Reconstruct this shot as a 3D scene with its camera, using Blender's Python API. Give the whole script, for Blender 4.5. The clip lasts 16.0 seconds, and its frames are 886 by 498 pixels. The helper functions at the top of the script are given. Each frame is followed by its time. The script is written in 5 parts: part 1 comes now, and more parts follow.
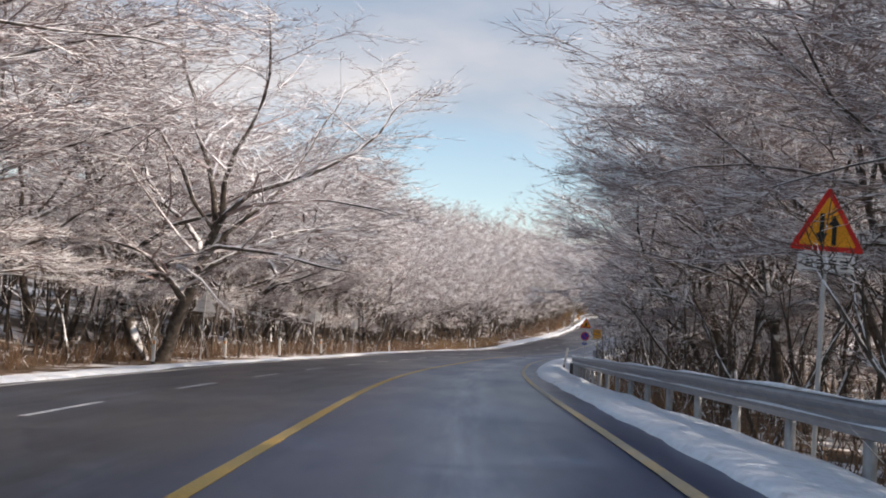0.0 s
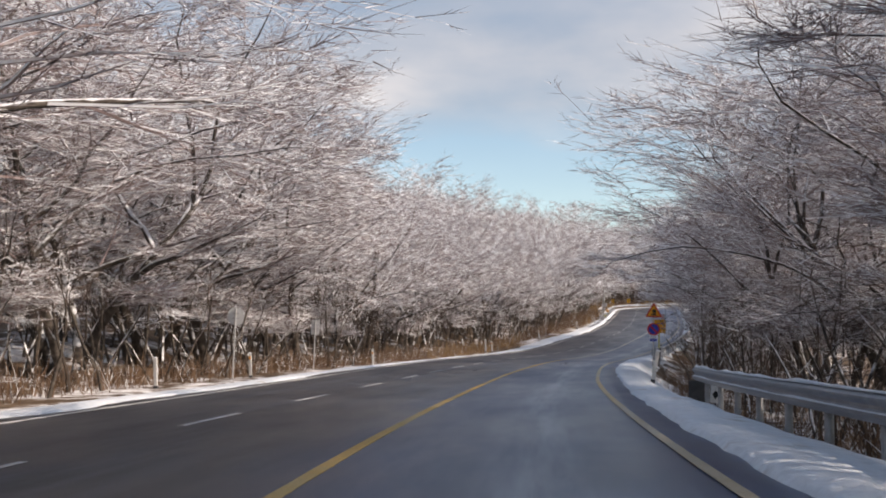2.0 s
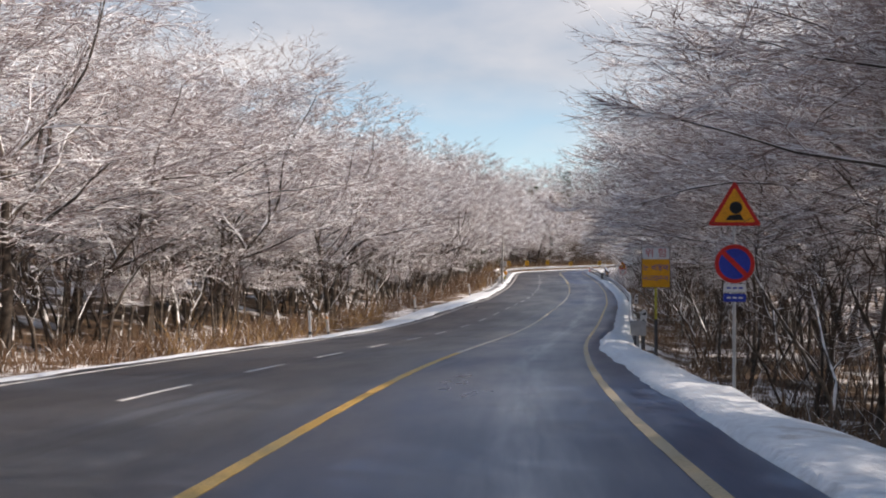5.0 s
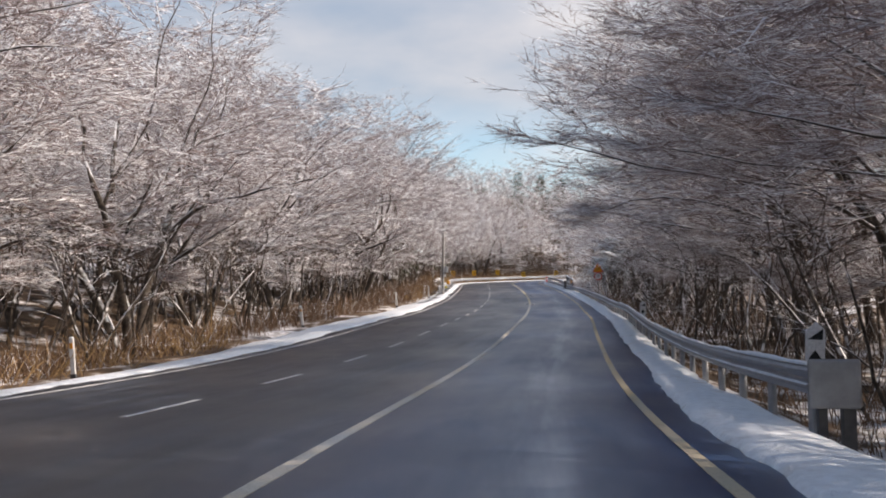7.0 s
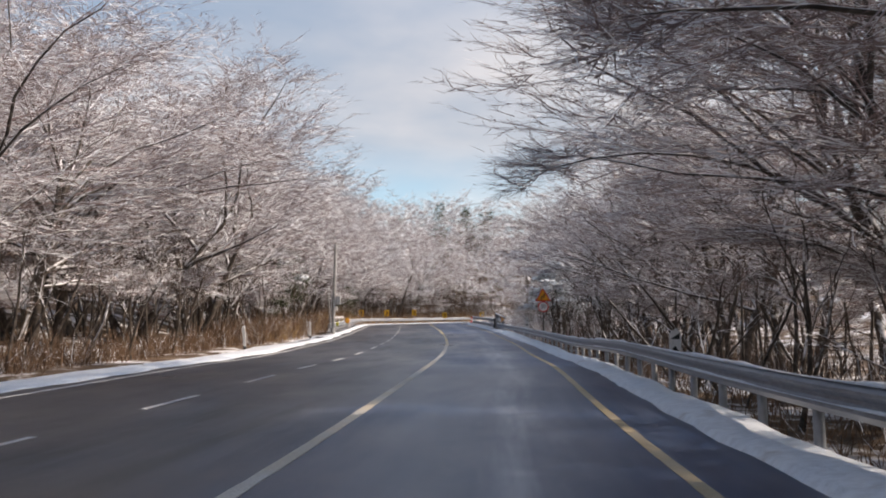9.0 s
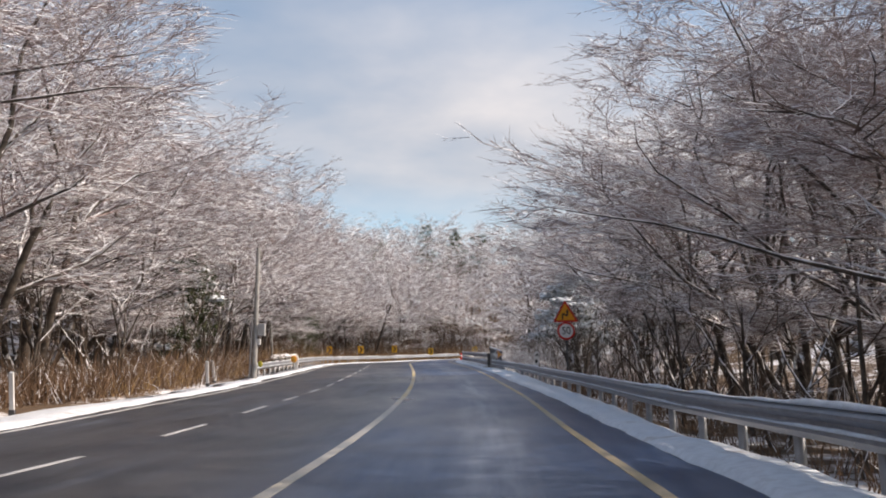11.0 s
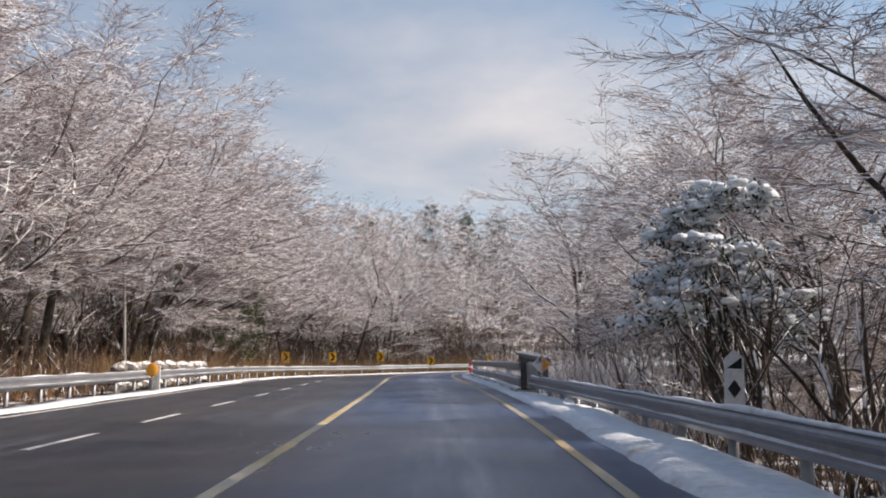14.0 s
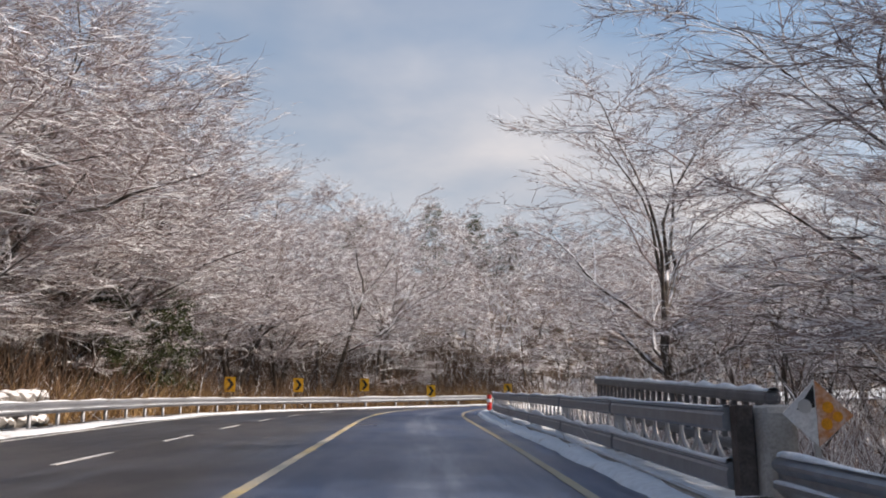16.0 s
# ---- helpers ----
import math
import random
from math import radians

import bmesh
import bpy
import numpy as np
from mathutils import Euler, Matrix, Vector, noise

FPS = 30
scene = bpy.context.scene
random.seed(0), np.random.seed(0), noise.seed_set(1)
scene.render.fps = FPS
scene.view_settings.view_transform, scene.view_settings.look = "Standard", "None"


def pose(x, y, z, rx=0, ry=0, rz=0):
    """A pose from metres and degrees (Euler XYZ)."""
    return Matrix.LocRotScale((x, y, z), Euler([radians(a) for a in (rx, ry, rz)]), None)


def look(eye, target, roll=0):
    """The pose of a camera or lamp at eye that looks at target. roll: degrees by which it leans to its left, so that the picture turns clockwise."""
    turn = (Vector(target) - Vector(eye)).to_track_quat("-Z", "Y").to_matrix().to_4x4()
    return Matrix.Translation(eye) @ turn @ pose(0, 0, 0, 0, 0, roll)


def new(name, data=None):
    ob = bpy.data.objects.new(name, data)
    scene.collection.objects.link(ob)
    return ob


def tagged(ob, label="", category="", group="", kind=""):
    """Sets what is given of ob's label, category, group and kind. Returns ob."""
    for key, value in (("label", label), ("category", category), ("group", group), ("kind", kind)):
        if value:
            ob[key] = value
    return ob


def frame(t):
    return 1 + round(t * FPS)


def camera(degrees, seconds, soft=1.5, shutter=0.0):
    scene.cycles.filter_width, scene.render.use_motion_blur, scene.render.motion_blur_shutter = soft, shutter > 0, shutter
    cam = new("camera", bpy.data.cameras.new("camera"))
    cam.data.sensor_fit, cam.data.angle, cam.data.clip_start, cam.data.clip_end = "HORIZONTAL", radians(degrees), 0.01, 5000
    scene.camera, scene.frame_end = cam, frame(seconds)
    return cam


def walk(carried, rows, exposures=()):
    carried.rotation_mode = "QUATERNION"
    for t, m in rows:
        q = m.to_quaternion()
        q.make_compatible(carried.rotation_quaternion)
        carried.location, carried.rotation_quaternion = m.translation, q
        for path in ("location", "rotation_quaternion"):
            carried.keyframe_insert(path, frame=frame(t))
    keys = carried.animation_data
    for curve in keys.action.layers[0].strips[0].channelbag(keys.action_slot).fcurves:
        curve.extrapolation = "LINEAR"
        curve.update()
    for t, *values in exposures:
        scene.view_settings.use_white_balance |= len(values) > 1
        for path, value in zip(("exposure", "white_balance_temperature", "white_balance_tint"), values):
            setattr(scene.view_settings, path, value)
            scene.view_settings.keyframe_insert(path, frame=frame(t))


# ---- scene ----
cam = camera(52.6, 16.0, soft=1.9)
METRES, EYE, TILT, LEAN, TURN = 170.0, 1.15, 4.0, -3.5, 0.0
ROWS = [
    (0.0, 0.0, 0.0, 0.0, -0.0, 0.0, 0.0),
    (0.5, 0.0007, 0.0322, -0.0028, 0.77, 0.02, 0.51),
    (1.0, 0.0008, 0.0644, -0.0059, 1.01, 0.03, 1.24),
    (1.5, 0.0016, 0.0974, -0.0091, 1.06, 0.12, 2.07),
    (2.0, 0.003, 0.1307, -0.0127, 0.59, 0.16, 2.71),
    (2.5, 0.0052, 0.1644, -0.0164, -0.62, 0.13, 3.05),
    (3.0, 0.0083, 0.1983, -0.0201, -2.1, -0.17, 3.26),
    (3.5, 0.0119, 0.2317, -0.0242, -3.62, -1.32, 3.16),
    (4.0, 0.0164, 0.2657, -0.0277, -4.55, -1.82, 3.13),
    (6.5, 0.046, 0.4306, -0.0453, -9.37, -1.78, 3.43),
    (7.0, 0.0537, 0.4624, -0.0488, -10.0, -1.0, 3.38),
    (7.5, 0.0616, 0.493, -0.0524, -11.62, -0.7, 3.25),
    (8.0, 0.0701, 0.5233, -0.0558, -12.84, -0.4, 3.07),
    (8.5, 0.0793, 0.553, -0.0588, -14.01, 1.07, 2.82),
    (9.0, 0.0887, 0.5826, -0.0616, -14.79, 1.79, 2.88),
    (11.5, 0.1341, 0.7207, -0.0697, -15.07, 4.35, 3.75),
    (12.0, 0.1426, 0.7483, -0.0715, -14.95, 2.78, 3.41),
    (12.5, 0.151, 0.7762, -0.073, -14.72, 2.49, 3.18),
    (13.0, 0.1593, 0.8042, -0.0743, -14.5, 2.96, 3.03),
    (13.5, 0.1671, 0.8317, -0.0754, -14.29, 4.35, 3.13),
    (14.0, 0.1746, 0.8591, -0.0765, -14.21, 4.92, 3.16),
    (14.5, 0.1817, 0.8868, -0.0775, -14.21, 5.77, 3.11),
    (15.0, 0.1886, 0.9147, -0.0784, -14.22, 6.4, 2.96),
    (15.5, 0.1954, 0.9429, -0.0793, -14.15, 6.59, 2.88),
    (16.0, 0.2014, 0.9707, -0.0804, -14.12, 6.75, 2.68),
]
walk(cam, [(t, pose(0, 0, EYE, TILT, LEAN, TURN) @ pose(METRES * x, METRES * y, METRES * z, 90 + pitch, roll, yaw)) for t, x, y, z, yaw, pitch, roll in ROWS],
     exposures=[(0.0, 0.46, 7050, 18), (2.0, 0.36, 7050, 18), (4.0, 0.44, 7050, 18), (11.0, 0.46, 7100, 18), (14.0, 0.36, 7050, 18), (16.0, 0.30, 7050, 18)])

# ---- light ----
SUN_ELEV, SUN_AZ = 36.5, 106.0      # degrees; azimuth clockwise from +y, so the sun stands to the right and a little behind
world = bpy.data.worlds.new("winter_sky")
scene.world = world
world.use_nodes = True
wt = world.node_tree
wt.nodes.clear()


w_out = wt.nodes.new("ShaderNodeOutputWorld")
w_bg = wt.nodes.new("ShaderNodeBackground")
w_sky = wt.nodes.new("ShaderNodeTexSky")
w_sky.sky_type = "NISHITA"
w_sky.sun_disc = False
w_sky.sun_elevation = radians(SUN_ELEV)
w_sky.sun_rotation = radians(SUN_AZ)
w_sky.air_density, w_sky.dust_density, w_sky.ozone_density = 1.0, 0.6, 0.4
w_co = wt.nodes.new("ShaderNodeTexCoord")
w_sep = wt.nodes.new("ShaderNodeSeparateXYZ")
w_add = wt.nodes.new("ShaderNodeMath")
w_add.operation, w_add.inputs[1].default_value = "ADD", 0.16
w_div = wt.nodes.new("ShaderNodeVectorMath")
w_div.operation = "DIVIDE"
w_comb = wt.nodes.new("ShaderNodeCombineXYZ")
w_map = wt.nodes.new("ShaderNodeMapping")
w_map.inputs["Location"].default_value = (-3.05, 22.05, -11.84)
w_noise = wt.nodes.new("ShaderNodeTexNoise")
w_noise.inputs["Scale"].default_value = 0.75
w_noise.inputs["Detail"].default_value = 6.0
w_noise.inputs["Roughness"].default_value = 0.5
w_lift = wt.nodes.new("ShaderNodeValToRGB")      # more cloud overhead, a clear band low over the trees
for _k, (_pos, _val) in enumerate(((0.0, 0.34), (0.13, 0.41), (0.23, 0.68), (0.42, 0.36))):
    _e = w_lift.color_ramp.elements[_k] if _k < 2 else w_lift.color_ramp.elements.new(_pos)
    _e.position, _e.color = _pos, (_val, _val, _val, 1)
w_sum = wt.nodes.new("ShaderNodeMath")
w_sum.operation = "ADD"
w_ramp = wt.nodes.new("ShaderNodeValToRGB")
w_ramp.color_ramp.elements[0].position, w_ramp.color_ramp.elements[1].position = 0.46, 0.64
w_ramp.color_ramp.elements[0].color = (0.05, 0.05, 0.05, 1)     # thin haze between the clouds
w_half = wt.nodes.new("ShaderNodeMath")
w_half.operation, w_half.inputs[1].default_value = "MULTIPLY", 0.5
w_noise2 = wt.nodes.new("ShaderNodeTexNoise")
w_noise2.inputs["Scale"].default_value = 1.5
w_noise2.inputs["Detail"].default_value = 5.0
w_body = wt.nodes.new("ShaderNodeValToRGB")      # grey undersides and bright tops of the clouds
w_body.color_ramp.elements[0].position, w_body.color_ramp.elements[1].position = 0.36, 0.64
w_body.color_ramp.elements[0].color, w_body.color_ramp.elements[1].color = (0.60, 0.63, 0.68, 1), (1.0, 1.0, 1.0, 1)
w_gain = wt.nodes.new("ShaderNodeMixRGB")
w_gain.blend_type = "MULTIPLY"
w_gain.inputs["Fac"].default_value = 1.0
w_gain.inputs["Color2"].default_value = (4.5, 4.6, 4.7, 1)
w_blue = wt.nodes.new("ShaderNodeMixRGB")
w_blue.blend_type = "MULTIPLY"
w_blue.inputs["Fac"].default_value = 1.0
w_blue.inputs["Color2"].default_value = (0.93, 1.03, 1.0, 1)
w_mix = wt.nodes.new("ShaderNodeMixRGB")
wt.links.new(w_co.outputs["Generated"], w_sep.inputs[0])
wt.links.new(w_sep.outputs["Z"], w_add.inputs[0])
wt.links.new(w_sep.outputs["Z"], w_lift.inputs["Fac"])
for a in "XYZ":
    wt.links.new(w_add.outputs[0], w_comb.inputs[a])
wt.links.new(w_co.outputs["Generated"], w_div.inputs[0])
wt.links.new(w_comb.outputs[0], w_div.inputs[1])
wt.links.new(w_div.outputs[0], w_map.inputs[0])
wt.links.new(w_map.outputs[0], w_noise.inputs["Vector"])
wt.links.new(w_map.outputs[0], w_noise2.inputs["Vector"])
wt.links.new(w_noise.outputs["Fac"], w_sum.inputs[0])
wt.links.new(w_lift.outputs["Color"], w_sum.inputs[1])
wt.links.new(w_sum.outputs[0], w_half.inputs[0])
wt.links.new(w_half.outputs[0], w_ramp.inputs["Fac"])
wt.links.new(w_noise2.outputs["Fac"], w_body.inputs["Fac"])
wt.links.new(w_body.outputs["Color"], w_gain.inputs["Color1"])
wt.links.new(w_sky.outputs["Color"], w_blue.inputs["Color1"])
wt.links.new(w_ramp.outputs["Color"], w_mix.inputs["Fac"])
wt.links.new(w_blue.outputs["Color"], w_mix.inputs["Color1"])
wt.links.new(w_gain.outputs["Color"], w_mix.inputs["Color2"])
wt.links.new(w_mix.outputs["Color"], w_bg.inputs["Color"])
w_bg.inputs["Strength"].default_value = 0.135
wt.links.new(w_bg.outputs[0], w_out.inputs["Surface"])

sun_data = bpy.data.lights.new("sun", "SUN")
sun_data.energy, sun_data.angle, sun_data.color = 4.1, radians(0.6), (1.0, 0.90, 0.78)
sun = new("sun", sun_data)
_az, _el = radians(SUN_AZ), radians(SUN_ELEV)
sun.matrix_world = look((120 * math.sin(_az), 120 * math.cos(_az), 70), (120 * math.sin(_az) - math.sin(_az) * math.cos(_el), 120 * math.cos(_az) - math.cos(_az) * math.cos(_el), 70 - math.sin(_el)))


# ---- materials ----
def mat(name, rough=0.8, metal=0.0, spec=0.3):
    m = bpy.data.materials.new(name)
    m.use_nodes = True
    b = m.node_tree.nodes["Principled BSDF"]
    b.inputs["Roughness"].default_value = rough
    b.inputs["Metallic"].default_value = metal
    b.inputs["Specular IOR Level"].default_value = spec
    return m, m.node_tree.nodes, m.node_tree.links, b


def noise_node(nt, ln, scale, detail=4.0, rough=0.55, coord="Object", stretch=None):
    co = nt.new("ShaderNodeTexCoord")
    n = nt.new("ShaderNodeTexNoise")
    n.inputs["Scale"].default_value = scale
    n.inputs["Detail"].default_value = detail
    n.inputs["Roughness"].default_value = rough
    if stretch:
        mp = nt.new("ShaderNodeMapping")
        mp.inputs["Scale"].default_value = stretch
        ln.new(co.outputs[coord], mp.inputs[0])
        ln.new(mp.outputs[0], n.inputs["Vector"])
    else:
        ln.new(co.outputs[coord], n.inputs["Vector"])
    return n


def ramp(nt, ln, src, stops):
    r = nt.new("ShaderNodeValToRGB")
    el = r.color_ramp.elements
    while len(el) < len(stops):
        el.new(0.5)
    for e, (p, c) in zip(el, stops):
        e.position = p
        e.color = (*c, 1) if not isinstance(c, (int, float)) else (c, c, c, 1)
    ln.new(src, r.inputs["Fac"])
    return r


def mixc(nt, ln, fac, a, b, mode="MIX"):
    m = nt.new("ShaderNodeMixRGB")
    m.blend_type = mode
    for sock, v in (("Fac", fac), ("Color1", a), ("Color2", b)):
        if isinstance(v, (int, float)):
            m.inputs[sock].default_value = v if sock == "Fac" else (v, v, v, 1)
        elif isinstance(v, tuple):
            m.inputs[sock].default_value = (*v, 1)
        else:
            ln.new(v, m.inputs[sock])
    return m


def math_node(nt, ln, op, a, b=None):
    m = nt.new("ShaderNodeMath")
    m.operation = op
    for i, v in enumerate((a, b)):
        if v is None:
            continue
        if isinstance(v, (int, float)):
            m.inputs[i].default_value = v
        else:
            ln.new(v, m.inputs[i])
    return m


def bump(nt, ln, b, src, strength=0.3, dist=0.02):
    n = nt.new("ShaderNodeBump")
    n.inputs["Strength"].default_value = strength
    n.inputs["Distance"].default_value = dist
    ln.new(src, n.inputs["Height"])
    ln.new(n.outputs[0], b.inputs["Normal"])


SNOW = (0.80, 0.81, 0.83)


def snowy(name, stops, scale, level=0.2, soft=0.25, rough=0.85, island=0.0, noise_amp=0.5, nscale=6.0):
    """A surface with snow lying where it faces up."""
    m, nt, ln, b = mat(name, rough)
    n1 = noise_node(nt, ln, scale, 5.0)
    base = ramp(nt, ln, n1.outputs["Fac"], stops)
    geo = nt.new("ShaderNodeNewGeometry")
    sep = nt.new("ShaderNodeSeparateXYZ")
    ln.new(geo.outputs["Normal"], sep.inputs[0])
    n2 = noise_node(nt, ln, nscale, 3.0)
    am = math_node(nt, ln, "MULTIPLY", math_node(nt, ln, "SUBTRACT", n2.outputs["Fac"], 0.5).outputs[0], noise_amp * 2)
    up = math_node(nt, ln, "ADD", sep.outputs["Z"], am.outputs[0])
    if island:
        rnd = math_node(nt, ln, "MULTIPLY", math_node(nt, ln, "SUBTRACT", geo.outputs["Random Per Island"], 0.5).outputs[0], island)
        up = math_node(nt, ln, "ADD", up.outputs[0], rnd.outputs[0])
    f = nt.new("ShaderNodeMapRange")
    f.inputs["From Min"].default_value, f.inputs["From Max"].default_value = level, level + soft
    ln.new(up.outputs[0], f.inputs["Value"])
    mx = mixc(nt, ln, f.outputs[0], base.outputs[0], SNOW)
    ln.new(mx.outputs[0], b.inputs["Base Color"])
    bump(nt, ln, b, n1.outputs["Fac"], 0.4, 0.02)
    return m


M_BARK = snowy("bark", [(0.3, (0.030, 0.024, 0.020)), (0.55, (0.085, 0.070, 0.058)), (0.75, (0.17, 0.15, 0.125))], 5.0, level=0.34, soft=0.2, noise_amp=0.8, nscale=2.5)
M_TWIG = snowy("twig_with_snow", [(0.3, (0.21, 0.150, 0.140)), (0.7, (0.385, 0.295, 0.28))], 3.0, level=-0.20, soft=0.32, island=0.9, noise_amp=0.5, nscale=1.2)
M_STEM = snowy("stem", [(0.3, (0.045, 0.032, 0.025)), (0.7, (0.14, 0.10, 0.08))], 3.0, level=0.42, soft=0.2, island=0.8, noise_amp=0.6, nscale=1.2)
M_BRUSH = snowy("brush", [(0.3, (0.07, 0.04, 0.025)), (0.7, (0.22, 0.14, 0.085))], 2.0, level=0.55, soft=0.2, island=0.7)
M_GRASS = snowy("dry_grass", [(0.3, (0.20, 0.12, 0.05)), (0.7, (0.45, 0.30, 0.14))], 1.0, level=0.75, soft=0.2, island=0.4)
M_LEAF = snowy("evergreen_leaf", [(0.3, (0.012, 0.022, 0.010)), (0.7, (0.05, 0.07, 0.03))], 2.0, level=-0.02, soft=0.25, island=0.6, noise_amp=0.9, nscale=1.6)


def ground_mat():
    m, nt, ln, b = mat("forest_floor", 0.9)
    n1 = noise_node(nt, ln, 0.9, 8.0, 0.65)
    n2 = noise_node(nt, ln, 0.22, 6.0, 0.6)
    litter = ramp(nt, ln, n1.outputs["Fac"], [(0.3, (0.045, 0.03, 0.02)), (0.5, (0.12, 0.08, 0.05)), (0.7, (0.21, 0.15, 0.09))])
    s = math_node(nt, ln, "ADD", n1.outputs["Fac"], n2.outputs["Fac"])
    f = nt.new("ShaderNodeMapRange")
    f.inputs["From Min"].default_value, f.inputs["From Max"].default_value = 1.00, 1.16
    ln.new(s.outputs[0], f.inputs["Value"])
    mx = mixc(nt, ln, f.outputs[0], litter.outputs[0], SNOW)
    ln.new(mx.outputs[0], b.inputs["Base Color"])
    bump(nt, ln, b, n1.outputs["Fac"], 0.6, 0.08)
    return m


def snow_mat():
    m, nt, ln, b = mat("verge_snow", 0.75, spec=0.4)
    n1 = noise_node(nt, ln, 7.0, 6.0, 0.6)
    n2 = noise_node(nt, ln, 1.1, 5.0, 0.6)
    c = ramp(nt, ln, n2.outputs["Fac"], [(0.3, (0.76, 0.82, 0.88)), (0.60, (0.82, 0.87, 0.91)), (0.72, (0.56, 0.55, 0.54))])
    c2 = ramp(nt, ln, n1.outputs["Fac"], [(0.32, 0.84), (0.58, 1.0)])
    mx = mixc(nt, ln, 1.0, c.outputs[0], c2.outputs[0], "MULTIPLY")
    ln.new(mx.outputs[0], b.inputs["Base Color"])
    bump(nt, ln, b, n1.outputs["Fac"], 0.7, 0.06)
    return m


def asphalt_mat():
    """uv: x is the offset from the driving line in metres, y the distance along the road."""
    m, nt, ln, b = mat("asphalt", 0.5, spec=0.38)
    fine = noise_node(nt, ln, 55.0, 3.0)
    streak = noise_node(nt, ln, 1.0, 5.0, 0.6, "UV", (2.4, 0.16, 1))
    patch = noise_node(nt, ln, 1.0, 5.0, 0.6, "UV", (0.35, 0.12, 1))
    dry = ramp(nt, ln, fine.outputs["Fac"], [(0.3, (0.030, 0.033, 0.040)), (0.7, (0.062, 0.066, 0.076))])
    # near lane: the sky's blue light is painted into this base colour
    sky_blue = ramp(nt, ln, fine.outputs["Fac"], [(0.3, (0.011, 0.032, 0.088)), (0.7, (0.022, 0.056, 0.136))])
    uv = nt.new("ShaderNodeTexCoord")
    sp = nt.new("ShaderNodeSeparateXYZ")
    ln.new(uv.outputs["UV"], sp.inputs[0])
    # the near lane takes the painted sky blue; the far ones are dry and grey
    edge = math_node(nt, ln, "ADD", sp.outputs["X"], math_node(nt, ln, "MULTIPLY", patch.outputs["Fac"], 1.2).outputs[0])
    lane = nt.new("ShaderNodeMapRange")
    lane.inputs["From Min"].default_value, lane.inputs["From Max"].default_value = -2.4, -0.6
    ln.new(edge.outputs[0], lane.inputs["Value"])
    base = mixc(nt, ln, lane.outputs[0], dry.outputs[0], sky_blue.outputs[0])
    # dried salt between the wheel tracks of the lane
    off = math_node(nt, ln, "ABSOLUTE", math_node(nt, ln, "ADD", sp.outputs["X"], -0.15).outputs[0])
    mid = nt.new("ShaderNodeMapRange")
    mid.inputs["From Min"].default_value, mid.inputs["From Max"].default_value = 0.75, 0.1
    ln.new(off.outputs[0], mid.inputs["Value"])
    st = ramp(nt, ln, streak.outputs["Fac"], [(0.42, 0.0), (0.7, 1.0)])
    pt = ramp(nt, ln, patch.outputs["Fac"], [(0.4, 0.0), (0.65, 1.0)])
    salt = math_node(nt, ln, "MULTIPLY", mid.outputs[0], math_node(nt, ln, "ADD", math_node(nt, ln, "MULTIPLY", st.outputs[0], 0.85).outputs[0], 0.2).outputs[0])
    salt2 = math_node(nt, ln, "MULTIPLY", math_node(nt, ln, "MULTIPLY", st.outputs[0], pt.outputs[0]).outputs[0], 0.35)
    tot = math_node(nt, ln, "MAXIMUM", salt.outputs[0], salt2.outputs[0])
    # the salt colour carries the same blue tint
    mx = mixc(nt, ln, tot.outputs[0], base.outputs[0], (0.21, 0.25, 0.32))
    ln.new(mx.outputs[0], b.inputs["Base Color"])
    rr = ramp(nt, ln, patch.outputs["Fac"], [(0.3, 0.27), (0.7, 0.48)])
    ln.new(rr.outputs[0], b.inputs["Roughness"])
    bump(nt, ln, b, fine.outputs["Fac"], 0.35, 0.01)
    return m


def paint_mat(name, col, col2, scale=6.0, lo=0.4, hi=0.62):
    m, nt, ln, b = mat(name, 0.6)
    n1 = noise_node(nt, ln, scale, 6.0, 0.7)
    c = ramp(nt, ln, n1.outputs["Fac"], [(lo, col), (hi, col2)])
    n2 = noise_node(nt, ln, 40.0, 3.0)
    g = ramp(nt, ln, n2.outputs["Fac"], [(0.3, 0.75), (0.6, 1.0)])
    mx = mixc(nt, ln, 1.0, c.outputs[0], g.outputs[0], "MULTIPLY")
    ln.new(mx.outputs[0], b.inputs["Base Color"])
    return m


def metal_mat(name, lo, hi, rough=0.5, metal=0.7):
    m, nt, ln, b = mat(name, rough, metal)
    n1 = noise_node(nt, ln, 4.0, 6.0, 0.65)
    c = ramp(nt, ln, n1.outputs["Fac"], [(0.3, lo), (0.7, hi)])
    ln.new(c.outputs[0], b.inputs["Base Color"])
    r = ramp(nt, ln, n1.outputs["Fac"], [(0.3, rough - 0.1), (0.7, rough + 0.15)])
    ln.new(r.outputs[0], b.inputs["Roughness"])
    return m


M_GROUND, M_SNOW, M_ASPHALT = ground_mat(), snow_mat(), asphalt_mat()
M_YELLOW = paint_mat("worn_yellow_line", (0.66, 0.40, 0.09), (0.60, 0.45, 0.20), 0.25, 0.42, 0.66)
M_PALE_YELLOW = paint_mat("salt_bleached_line", (0.60, 0.53, 0.40), (0.63, 0.61, 0.56), 0.3, 0.36, 0.56)
M_DULL_YELLOW = paint_mat("dull_yellow_line", (0.60, 0.48, 0.24), (0.61, 0.55, 0.43), 0.3, 0.38, 0.6)
M_WHITE = paint_mat("worn_white_line", (0.80, 0.80, 0.80), (0.55, 0.55, 0.55), 2.5)
M_EDGE = paint_mat("worn_edge_line", (0.48, 0.38, 0.22), (0.46, 0.42, 0.33), 0.3)
M_STEEL = metal_mat("galvanised_steel", (0.22, 0.23, 0.245), (0.38, 0.39, 0.41), 0.5, 0.7)
